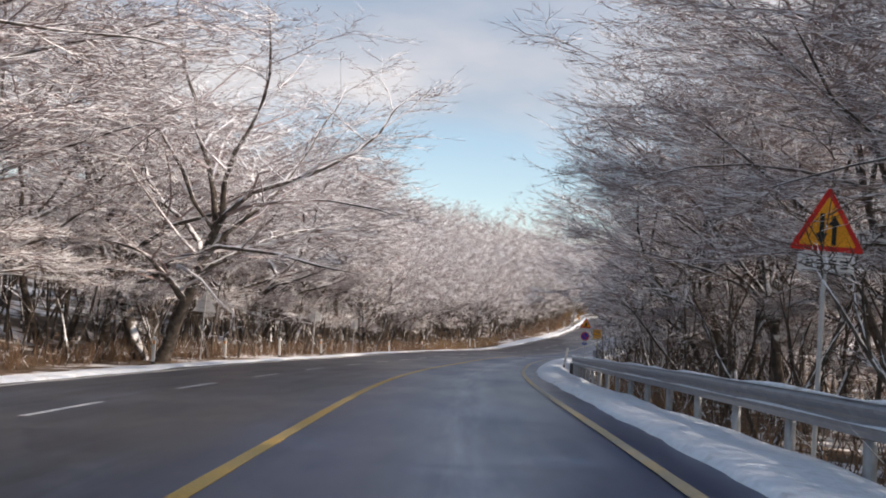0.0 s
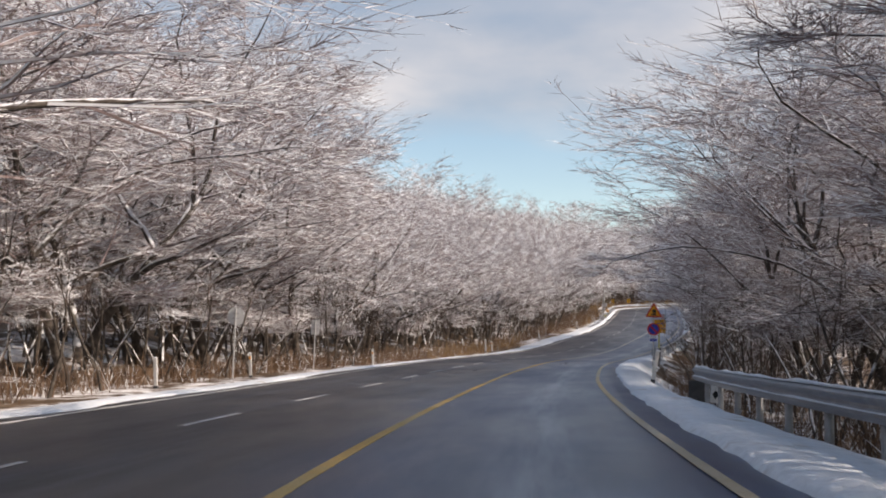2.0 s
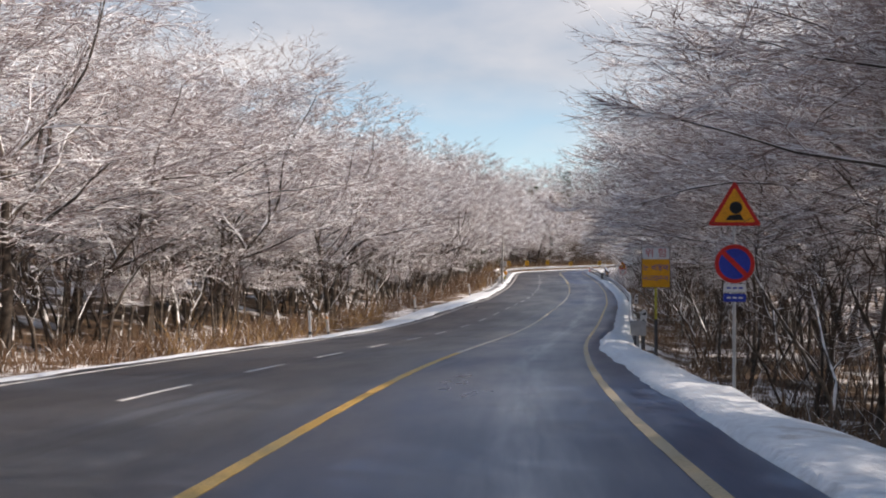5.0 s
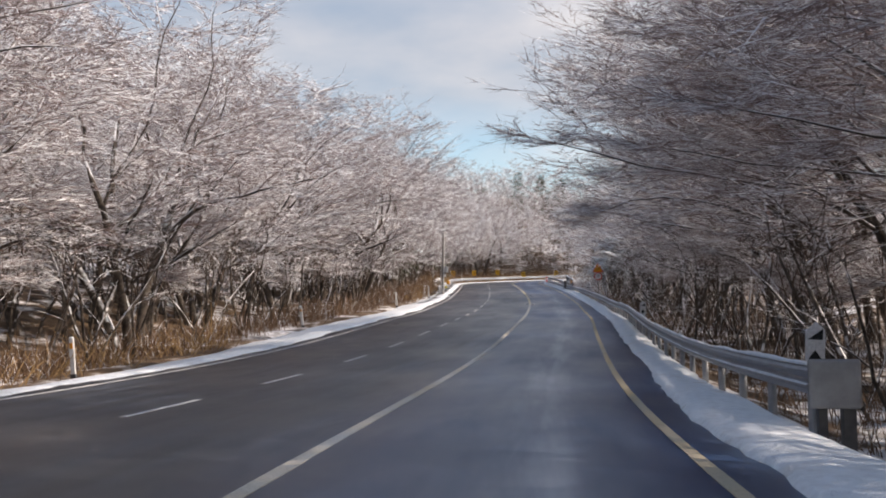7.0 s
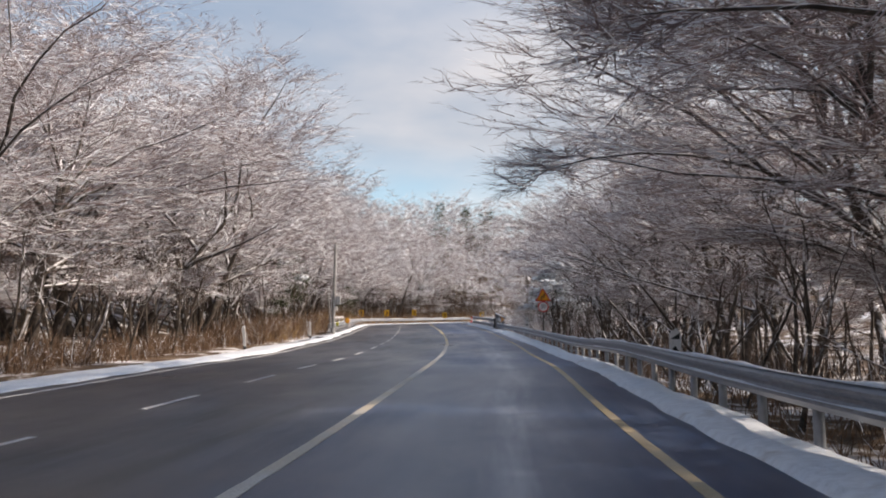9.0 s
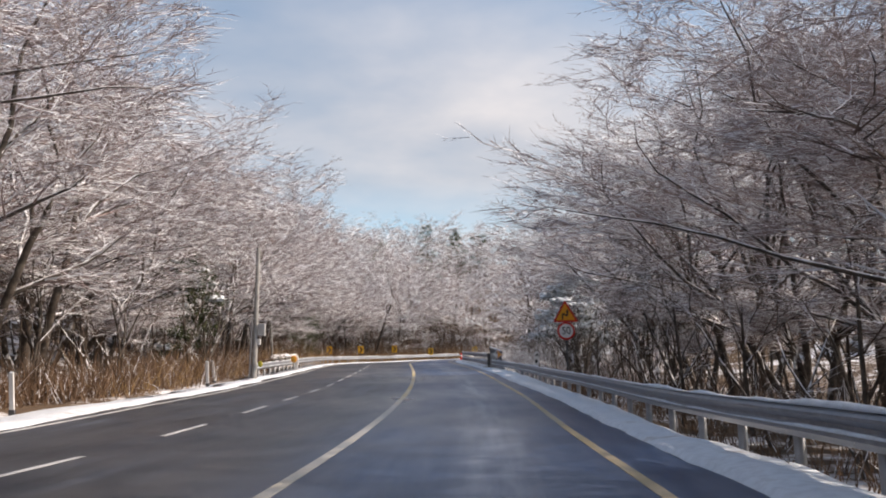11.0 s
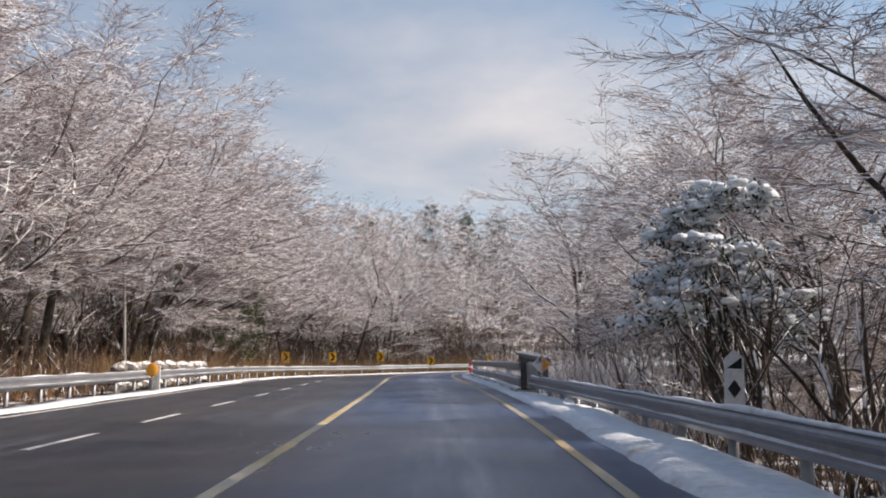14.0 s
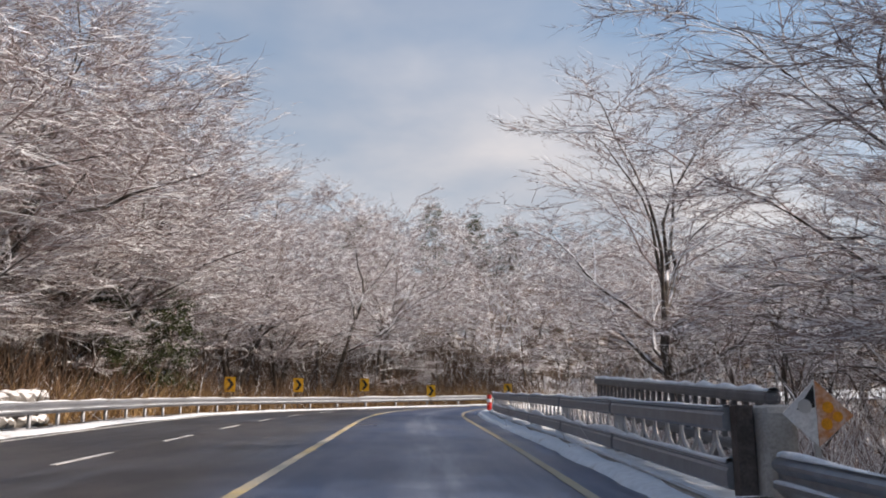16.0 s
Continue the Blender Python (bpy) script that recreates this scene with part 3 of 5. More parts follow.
def shoots(rs, D, lo, hi, flat, up):
    """Directions that leave D sideways by lo to hi degrees, mostly in a flat spray."""
    m = len(D)
    side = np.cross(D, np.array([[0, 0, 1.0]]))
    w = rs.uniform(0, 6.28, m)
    side = np.where(np.linalg.norm(side, axis=1, keepdims=True) < 0.15, np.stack([np.cos(w), np.sin(w), 0 * w], 1), side)
    side = unit(side) * np.where(rs.rand(m, 1) < 0.5, 1, -1)
    nrm = unit(np.cross(side, D))
    t = rs.normal(0, flat, (m, 1))
    side = side * np.cos(t) + nrm * np.sin(t)
    a = np.radians(rs.uniform(lo, hi, (m, 1)))
    out = D * np.cos(a) + side * np.sin(a)
    out[:, 2] = out[:, 2] * 0.7 + up
    return unit(out)


def bent(rng, p, d, length, k, lift=0.0, wander=0.12):
    """A wandering line of k pieces from p; lift turns it up or down on the way."""
    pts = [p.copy()]
    d = d.normalized()
    for i in range(k):
        d = (d + Vector((rng.gauss(0, wander), rng.gauss(0, wander), rng.gauss(0, wander * 0.6) + lift / k))).normalized()
        pts.append(pts[-1] + d * (length / k))
    return pts


def along(pts, u):
    x = u * (len(pts) - 1)
    i = min(int(x), len(pts) - 2)
    w = x - i
    return pts[i].lerp(pts[i + 1], w), (pts[i + 1] - pts[i]).normalized()


def side_shoot(rng, d, angle, flat, up):
    """A direction that leaves d sideways by the angle, mostly in a flat spray."""
    s = d.cross(Vector((0, 0, 1)))
    if s.length < 0.15:
        a = rng.uniform(0, 6.28)
        s = Vector((math.cos(a), math.sin(a), 0))
    s.normalize()
    if rng.random() < 0.5:
        s = -s
    n = s.cross(d).normalized()
    t = rng.gauss(0, flat)
    s = s * math.cos(t) + n * math.sin(t)
    out = d * math.cos(angle) + s * math.sin(angle)
    out.z = out.z * 0.7 + up
    return out.normalized()


def room(p, d, c, rh, rv):
    """How far one can go from p along d inside the crown's egg."""
    k = Vector((1 / rh, 1 / rh, 1 / rv))
    o = Vector([(p[i] - c[i]) * k[i] for i in range(3)])
    e = Vector([d[i] * k[i] for i in range(3)])
    A, B, C = e.dot(e), o.dot(e), o.dot(o) - 1
    D = B * B - A * C
    return max(0.0, (-B + math.sqrt(D)) / A) if D > 0 else 0.0


def grow(seed, H, r0, mains=12, boughs=9, secs=8, twigs=6, subs=5, reach=1.0, toward=0.0, lean=0.08, fork=0.22, thick=1.0, lod=0, twig_r=0.010, low=4, arch=-0.45, shift=0.16, stems=1, wide=1.0, high=0.0):
    """A bare tree: stems that fork low into arching limbs, then flat layered sprays of fine twigs that fill a domed crown. Returns the trunk and the crown."""
    rng = random.Random(seed)
    rs = np.random.RandomState(seed)
    trunk, crown = Limbs(), Limbs()
    a0 = rng.uniform(0, 6.28)
    kt = (7, 5, 4, 2)[lod]
    rh, rv = H * 0.43 * reach, H * (0.40 - high)
    mid = Vector((toward * shift * H, 0, H * (0.60 + high)))
    boles = []
    for si in range(stems):
        sa = a0 + 6.28 * si / stems
        out = lean + (0.22 if stems > 1 else 0.0)
        foot = Vector((math.cos(sa), math.sin(sa), 0)) * (r0 * 1.1 if stems > 1 else 0) + Vector((0, 0, -0.4))
        tp = bent(rng, foot, Vector((math.cos(sa) * out + toward * 0.1, math.sin(sa) * out, 1)), H * (fork + 0.30) + 0.4, kt, 0.03, 0.12)
        r1 = r0 * (1.0 if stems == 1 else 0.74)
        trunk.tube(tp, [r1 * 1.5] + [r1 * (1.05 - 0.62 * (i / kt)) for i in range(1, kt + 1)], (9, 7, 5, 4)[lod])
        boles.append(tp)
    A, B, LB = [], [], []
    for mi in range(mains):
        w = (mi + rng.uniform(0.1, 0.9)) / mains
        p, d = along(boles[mi % stems], min(0.99, 0.38 + 0.60 * w + rng.uniform(-0.06, 0.06)))
        az = a0 + mi * 2.4 + rng.uniform(-0.4, 0.4)
        if toward and mi % 3 == 0:
            az = rng.gauss(0, 0.8)
        el = radians(low + (80 - low) * w ** 1.2 + rng.uniform(-8, 8) + 14)
        md = Vector((math.cos(az) * math.cos(el), math.sin(az) * math.cos(el), math.sin(el)))
        flat = Vector((md.x, md.y, md.z + arch * 0.4)).normalized()
        L = max(1.5, room(p, flat, mid, rh, rv) * rng.uniform(0.86, 1.04))
        km = (8, 5, 3, 2)[lod]
        mp = bent(rng, p, md, L, km, arch * (1 - 0.6 * w), 0.21)
        mr = r0 * rng.uniform(0.30, 0.48) * thick * (1.1 - 0.4 * w)
        (trunk if lod < 2 else crown).tube(mp, [mr * (1 - 0.86 * i / km) for i in range(km + 1)], (6, 5, 3, 3)[lod])
        for bi in range(boughs):
            u = 0.12 + 0.87 * (bi + rng.random()) / boughs
            p1, d1 = along(mp, min(u, 0.99))
            bd = side_shoot(rng, d1, radians(rng.uniform(26, 66)), 0.55, 0.08)
            L1 = min(L * rng.uniform(0.36, 0.62) * (1.15 - 0.5 * u), room(p1, bd, mid, rh * 1.06, rv * 1.04))
            L1 = max(0.7, L1)
            kb = (4, 3, 2, 1)[lod]
            bp = bent(rng, p1, bd, L1, kb, -0.06, 0.19)
            br = max(mr * (1 - 0.84 * u) * 0.55, twig_r * 1.5)
            crown.tube(bp, [br * (1 - 0.78 * i / kb) for i in range(kb + 1)], (4, 3, 3, 3)[lod], 0.8)
            for k in range(secs):
                q, dq = along(bp, min(0.08 + 0.91 * (k + rng.random()) / secs, 0.99))
                A.append(q)
                B.append(dq)
                LB.append(max(0.55, L1 * rng.uniform(0.3, 0.55)))
    # side branches, each in two pieces that bend a little upward
    P, D, L2 = np.array(A), np.array(B), np.array(LB)[:, None]
    d1 = shoots(rs, D, 24, 60, 0.30, 0.03)
    M = P + d1 * L2 * 0.5
    d2 = unit(d1 + rs.normal(0, 0.16, d1.shape) + np.array([[0, 0, 0.10]]))
    Q = M + d2 * L2 * 0.5
    if lod < 2:
        crown.cones(P, M + (M - P) * 0.25, twig_r * 1.3 * wide, rs)
        crown.cones(M, Q, twig_r * 0.9 * wide, rs)
    else:
        crown.cones(P, Q, twig_r * 1.1 * wide, rs)
    # twigs along them, and the finest shoots along those
    n = len(P)
    u = ((np.arange(twigs)[None, :] + rs.rand(n, twigs)) / twigs)[:, :, None]
    on = np.where(u < 0.5, P[:, None] + (M - P)[:, None] * 2 * u, M[:, None] + (Q - M)[:, None] * (2 * u - 1)).reshape(-1, 3)
    dd = np.where(u < 0.5, d1[:, None], d2[:, None]).reshape(-1, 3)
    td = shoots(rs, dd, 16, 56, 0.36, 0.06)
    tq = on + td * rs.uniform(0.35, 0.85, (len(on), 1)) * (1, 1.1, 1.25, 1.4)[lod]
    crown.slivers(on, tq, twig_r * wide, rs)
    if subs:
        m = len(on)
        w = rs.uniform(0.08, 0.97, (m, subs, 1))
        p4 = (on[:, None] * (1 - w) + tq[:, None] * w).reshape(-1, 3)
        sd = shoots(rs, np.repeat(td, subs, 0), 16, 58, 0.45, 0.06)
        q4 = p4 + sd * rs.uniform(0.18, 0.48, (len(p4), 1)) * (1.1, 1.15, 1.3, 1.5)[lod]
        crown.slivers(p4, q4, twig_r * (0.62, 0.66, 0.8, 0.8)[lod] * wide, rs)
    return trunk, crown


def tree_meshes(seeds, wood=None, **kw):
    out = []
    for i, s in enumerate(seeds):
        k = dict(kw)
        k["H"] *= random.Random(s).uniform(0.92, 1.08)
        k["stems"] = k.get("stems", (1, 2, 3)[i % 3])
        t, c = grow(s, **k)
        out.append((t.mesh("trunk", M_BARK, True), c.mesh("crown", wood or M_TWIG)))
    return out


NEAR_L = tree_meshes((11, 12, 13, 14, 19), H=13.5, r0=0.22, toward=1.0, low=8)
NEAR_R = tree_meshes((15, 16, 17, 18), H=12.5, r0=0.18, toward=1.0, low=10, reach=1.12, shift=0.22, high=0.03)
MID = tree_meshes((31, 32, 33, 34), H=14.0, r0=0.20, mains=10, boughs=7, secs=7, twigs=6, subs=4, lod=1, twig_r=0.014)
POLE = tree_meshes((51, 52, 53, 54), wood=M_STEM, H=6.5, r0=0.07, mains=4, boughs=3, secs=3, twigs=3, subs=2, reach=0.8, fork=0.35, lod=1, low=40, twig_r=0.011)
BIG = tree_meshes((61,), H=16.5, r0=0.40, mains=16, boughs=10, secs=8, toward=1.0, fork=0.12, reach=1.2, low=12, shift=0.22, stems=2)
TALL = tree_meshes((71,), H=11.5, r0=0.17, mains=12, boughs=8, secs=6, low=12, fork=0.2, reach=1.05, stems=1)
REACH = tree_meshes((75,), H=11.5, r0=0.17, mains=9, boughs=7, secs=6, twigs=5, subs=4, toward=1.0, low=8, fork=0.2, reach=1.2, shift=0.30, stems=1)
SPREAD = tree_meshes((73,), H=12.0, r0=0.20, mains=12, boughs=9, secs=7, toward=1.0, low=0, fork=0.12, reach=1.15, shift=0.25, stems=1)


def plant(meshes, x, y, turn, scale, label, group, name="tree"):
    t = thing(name, label, "tree", group, at=Matrix.LocRotScale((x, y, ground_z(x, y)), Euler((0, 0, radians(turn))), Vector((scale, scale, scale))))
    mesh_part("trunk", meshes[0], t)
    mesh_part("crown", meshes[1], t, "bare twigs lined with fresh snow")
    return t


TREE_RNG = random.Random(5)


def clear_of_road(meshes, m, reach=-20.0):
    """Whether the crown leaves the lane's headroom free when the tree stands at m, and hangs over the road no further than reach."""
    co = []
    for me, step in ((meshes[1], 29), (meshes[0], 5)):
        a = np.empty(len(me.vertices) * 3)
        me.vertices.foreach_get("co", a)
        co.append(a.reshape(-1, 3)[::step])
    co = np.concatenate(co)
    w = co @ np.array(m.to_3x3()).T + np.array(m.translation)
    S, L, Z = nearest(w[:, 0], w[:, 1])
    if m.translation.x > 0 and np.mean(L) > 0 and np.any((L < reach) & (L > -10)):
        return False
    return not np.any(((L > -9.5) & (L < 3.6) & (w[:, 2] - Z < 3.3)) | ((L > -13.2) & (L < 4.8) & (w[:, 2] - Z < 2.6)))


def places(lat, s0, s1, gap, jit=1.2, inner=4.9):
    s = s0
    while s < s1:
        p = on_road(s + TREE_RNG.uniform(-0.4, 0.4) * gap, lat + TREE_RNG.uniform(-jit, jit))
        S, L, _ = nearest(np.array([p.x]), np.array([p.y]))
        if L[0] < float(l_verge(S[0])) - 1.0 or L[0] > inner:
            yield p, float(S[0]), float(L[0])
        s += gap * TREE_RNG.uniform(0.8, 1.2)


def row(lat, s0, s1, gap, pool, key, label, group, toward, scale=1.0, jit=1.2, reach=0.6):
    for p, S, L in places(lat, s0, s1, gap, jit):
        turn = heading(S) + (0 if L < 0 else 180) + TREE_RNG.gauss(0, 35) if toward else TREE_RNG.uniform(0, 360)
        pick, sc = TREE_RNG.choice(pool), scale * TREE_RNG.uniform(0.85, 1.18)
        if key == "near":
            for k in range(6 if L < 0 else 12):
                p = on_road(S, L + math.copysign(0.6 * k, L))
                if clear_of_road(pick, Matrix.LocRotScale((p.x, p.y, ground_z(p.x, p.y)), Euler((0, 0, radians(turn))), Vector((sc, sc, sc))), reach if L > 0 else -20.0):
                    break
        plant(pick, p.x, p.y, turn, sc, label, group)


LBL_SUN = "bare deciduous tree with snow-lined branches in the sun"
LBL_SHADE = "bare deciduous tree with snowy branches reaching over the road"
LBL_POLE = "slim young bare tree in the undergrowth"
# the thick old tree beside the first delineator
_p = on_road(35.5, -13.6)
plant(BIG[0], _p.x, _p.y, heading(35) - 25, 1.0, "thick old bare tree with wide snowy limbs", "roadside trees")
row(-14.4, 42, 59, 5.4, NEAR_L, "near", LBL_SUN, "roadside trees", True, 1.22, 0.8)
row(-14.4, 60, 102, 5.6, NEAR_L, "near", LBL_SUN, "roadside trees", True, 1.0, 0.8)
row(-14.4, 103, 125, 5.6, NEAR_L, "near", LBL_SUN, "roadside trees", True, 0.95, 0.8)
row(-14.4, 126, 148, 5.6, NEAR_L, "near", LBL_SUN, "roadside trees", True, 1.1, 0.8)
row(-14.0, 149, 158, 5.6, NEAR_L, "near", LBL_SUN, "roadside trees", True, 1.2, 0.5)
row(-14.4, 160, 196, 5.6, NEAR_L, "near", LBL_SUN, "roadside trees", True, 1.0, 0.8)
row(-15.2, 197, 210, 3.6, NEAR_L, "near", LBL_SUN, "roadside trees", True, 1.14, 0.8)
row(-15.2, 212, 232, 3.8, NEAR_L, "near", LBL_SUN, "roadside trees", True, 1.1, 0.8)
row(-14.6, 12, 34, 6, NEAR_L, "near", LBL_SUN, "roadside trees", True, 1.1, 0.9)
row(-18.6, 14, 215, 5.2, MID, "mid", LBL_SUN, "roadside trees", True, 1.04)
row(9.2, 1, 48, 4.7, NEAR_R, "near", LBL_SHADE, "roadside trees", True, 1.14, 0.7)
row(9.0, 50, 61, 4.4, NEAR_R, "near", LBL_SHADE, "roadside trees", True, 1.2, 0.6, -0.8)
row(10.4, 63, 75, 4.9, NEAR_R, "near", LBL_SHADE, "roadside trees", True, 1.1, 0.8)
row(12.0, 77, 91, 4.9, NEAR_R, "near", LBL_SHADE, "roadside trees", True, 1.1, 0.6)
row(10.2, 93, 103, 4.9, NEAR_R, "near", LBL_SHADE, "roadside trees", True, 1.1, 0.8)
row(7.4, 105, 130, 4.8, NEAR_R, "near", LBL_SHADE, "roadside trees", True, 1.22, 0.5, -2.4)
row(10.6, 138, 163, 5.0, NEAR_R, "near", LBL_SHADE, "roadside trees", True, 0.98, 0.8)
_p = on_road(136.0, 9.6)
plant(REACH[0], _p.x, _p.y, heading(136) + 160, 1.1, "bare tree with sparse dark limbs reaching over the road", "roadside trees")
# begins behind the start, where its trees are unseen and only cast shade
row(13.4, -6, 162, 6.2, MID, "mid", LBL_SHADE, "roadside trees", True, 1.12)
row(15.5, 172, 206, 4.6, MID, "mid", LBL_SHADE, "roadside trees", True, 0.95)
_p = on_road(186.0, 12.2)
plant(NEAR_R[1], _p.x, _p.y, heading(186) + 150, 1.15, LBL_SHADE, "roadside trees")
_p = on_road(178.5, 12.6)
plant(SPREAD[0], _p.x, _p.y, heading(179) + 130, 1.2, LBL_SHADE, "roadside trees")
plant(TALL[0], 50.6, 195.2, 40, 1.32, "pale sunlit bare tree standing behind the bridge", "roadside trees")
# saplings in the undergrowth
row(-14.3, 14, 232, 4.2, POLE, "pole", LBL_POLE, "saplings", False, 0.9, 1.0)
row(9.2, 178, 214, 2.0, POLE, "pole", LBL_POLE, "saplings", False, 0.8, 0.8)
row(12.4, 176, 214, 2.0, POLE, "pole", LBL_POLE, "saplings", False, 0.9, 0.9)
row(6.2, 2, 172, 4.2, POLE, "pole", LBL_POLE, "saplings", False, 0.8, 0.9)


# ---- woods behind: too many to count ----
def joined(name, spots, templates, material_pair, label, category="tree"):
    """One object of many cheap trees; templates are lists of points and faces."""
    root = thing(name, label, category, kind="stuff")
    for which, pname in ((0, "trunks"), (1, "crowns")):
        V, F, off = [], [], 0
        for (x, y, z, turn, sc, k) in spots:
            vv, ff = templates[k % len(templates)][which]
            c, s_ = math.cos(turn), math.sin(turn)
            w = vv * sc
            V.append(np.stack([w[:, 0] * c - w[:, 1] * s_ + x, w[:, 0] * s_ + w[:, 1] * c + y, w[:, 2] + z], 1))
            F.append(ff + off)
            off += len(vv)
        me = tri_mesh(pname, np.concatenate(V), np.concatenate(F), material_pair[which])
        ob = new(pname, me)
        ob.parent = root
        tagged(ob, kind="stuff")


def template(seed, **kw):
    t, c = grow(seed, **kw)
    return [t.arrays(), c.arrays()]


WOOD = [template(s, H=13.0 + s % 3, r0=0.13, mains=7, boughs=5, secs=5, twigs=5, subs=3, lod=2, twig_r=0.018) for s in (81, 82, 83, 84, 85)]
HILL = [template(s, H=12.0 + s % 3, r0=0.14, mains=7, boughs=5, secs=5, twigs=5, subs=3, lod=3, twig_r=0.022, fork=0.16, high=0.04) for s in (86, 87, 88, 89)]
STEMS = [template(s, H=7.0, r0=0.075, mains=3, boughs=3, secs=2, twigs=2, subs=0, reach=0.8, lod=2, twig_r=0.016, fork=0.35, low=40) for s in (91, 92, 93)]


def area(x0, x1, y0, y1, cell, keep, sc):
    """Scattered spots, one to a cell, where keep(s, offset) holds."""
    xs, ys = np.meshgrid(np.arange(x0, x1, cell), np.arange(y0, y1, cell))
    rs = np.random.RandomState(int(cell * 100))
    xs = xs.ravel() + rs.uniform(-0.42, 0.42, xs.size) * cell
    ys = ys.ravel() + rs.uniform(-0.42, 0.42, ys.size) * cell
    S, L, _ = nearest(xs, ys)
    k = keep(S, L)
    xs, ys = xs[k], ys[k]
    zs = terrain(xs, ys)
    return [(x, y, z - 0.1, rs.uniform(0, 6.28), sc * rs.uniform(0.8, 1.2), rs.randint(0, 99)) for x, y, z in zip(xs, ys, zs)]


joined("woodland", area(-70, 60, 0, 215, 5.2, lambda S, L: (L < -21) & (L > -50) & (S > 12) & (S < 203) & (L > -28 - S * 0.16), 0.98), WOOD, (M_BARK, M_TWIG),
       "dense sunlit bare woodland with snowy crowns beside the road")
joined("hill_woodland", area(-30, 130, 190, 330, 5.6, lambda S, L: ((L < -14.5) & (S >= 203) & (L > -76)) | ((L < -50) & (S < 203) & (L > -80)), 0.87), HILL, (M_BARK, M_TWIG),
       "sunlit bare woodland with snowy crowns climbing the hill beyond the bend")
# the stretch behind the start is out of view, added to cast shade
joined("woodland_below", area(5, 130, -25, 215, 7.6, lambda S, L: (L > 17) & (L < 32) & (S < 222) & ((S < 163) | (S > 183)), 0.95), WOOD, (M_BARK, M_TWIG),
       "dense shaded bare woodland with snowy crowns")
joined("undergrowth_stems", area(-40, 110, 5, 250, 1.75, lambda S, L: (L < -13.6) & (L > -23) & (S > 8), 0.8), STEMS, (M_BARK, M_STEM),
       "thicket of crooked dark stems under the sunlit trees", "undergrowth")
joined("thicket_stems", area(-40, 110, 5, 250, 2.4, lambda S, L: (L > 6.5) & (L < 15) & (S < 190), 0.85), STEMS, (M_BARK, M_STEM),
       "thicket of thin dark stems under the shaded trees", "undergrowth")


def scrub(name, label, rows, material, height, count, spread=0.5, thick=0.009, lean=0.35):
    """Tufts of thin stems, joined."""
    lim = Limbs()
    rng = random.Random(len(label))
    for lat, s0, s1, gap, jit in rows:
        for p, S, L in places(lat, s0, s1, gap, jit, inner=3.9):
            z = ground_z(p.x, p.y)
            hh = height * rng.uniform(0.6, 1.3)
            for _ in range(count):
                b = Vector((p.x + rng.gauss(0, spread), p.y + rng.gauss(0, spread), z - 0.05))
                d = Vector((rng.gauss(0, lean), rng.gauss(0, lean), 1)).normalized()
                h = hh * rng.uniform(0.5, 1.15)
                lim.tube([b, b + d * h * 0.6, b + d * h + Vector((rng.gauss(0, 0.12), rng.gauss(0, 0.12), -0.05))], [thick, thick * 0.7, 0], 3, rng.uniform(0, 2))
    ob = new(name, lim.mesh(name, material))
    return tagged(ob, label, "undergrowth", kind="stuff")


def area_rows(lat0, lat1, s0, s1, gap):
    return [(lat, s0, s1, gap, 0.5) for lat in np.arange(lat0, lat1, -1.0)]


scrub("brush", "reddish brown leafless brush at the forest edge", [(-13.3, 80, 146, 0.8, 0.3), (-14.0, 10, 146, 0.8, 0.4), (-15.0, 12, 200, 1.0, 0.7)], M_BRUSH, 1.15, 22, 0.42, 0.012)
scrub("rusty_brush", "tall rusty brown brush leaning over the verge", [(-12.2, 148, 184, 0.7, 0.3), (-13.0, 146, 186, 0.7, 0.4), (-14.0, 146, 190, 0.8, 0.5)], M_BRUSH, 1.8, 24, 0.45, 0.013, 0.45)
scrub("hillside_brush", "tall brown brush on the slope beyond the bend", area_rows(-13.0, -24, 196, 238, 0.8), M_BRUSH, 2.7, 24, 0.6, 0.018, 0.5)
scrub("hillside_thicket", "dark crooked thicket on the slope under the snowy crowns", area_rows(-16.0, -26, 192, 240, 1.3), M_STEM, 4.2, 16, 0.8, 0.022, 0.4)
scrub("brush_below", "dark leafless brush behind the guardrail", [(4.9, -10, 200, 1.2, 0.5), (6.0, -10, 200, 1.2, 0.6)], M_BRUSH, 1.1, 14, 0.5, 0.011)
scrub("tall_brush_below", "tall dark leafless brush under the shaded trees", [(7.6, 0, 178, 1.3, 0.6), (9.6, 0, 178, 1.3, 0.8), (12.0, 0, 178, 1.3, 0.8)], M_STEM, 2.0, 13, 0.6, 0.013, 0.4)
scrub("snowy_thicket", "thicket of thin snowy stems below the bridge", [(lat, 178, 214, 0.9, 0.6) for lat in (5.4, 6.8, 8.2, 9.8, 11.4, 13.0)], M_TWIG, 3.5, 24, 0.7, 0.010, 0.55)
scrub("dry_grass", "golden dry grass on the slope beyond the bend", area_rows(-11.8, -15, 186, 240, 0.55) + [(-12.6, 84, 112, 1.4, 0.4), (-12.3, 152, 180, 2.2, 0.4)], M_GRASS, 1.6, 24, 0.45, 0.012, 0.55)


# ---- roadside things ----
def rail_lat(s, lat):
    """The near guardrail closes in on the bridge post."""
    return lat if lat < 0 else lat - float(np.interp(s, [160, 178], [0.0, 0.25]))


def rail_top(s, top):
    """The near guardrail stands lower above the road towards the bridge."""
    return top - float(np.interp(s, [125, 168], [0.0, 0.18]))


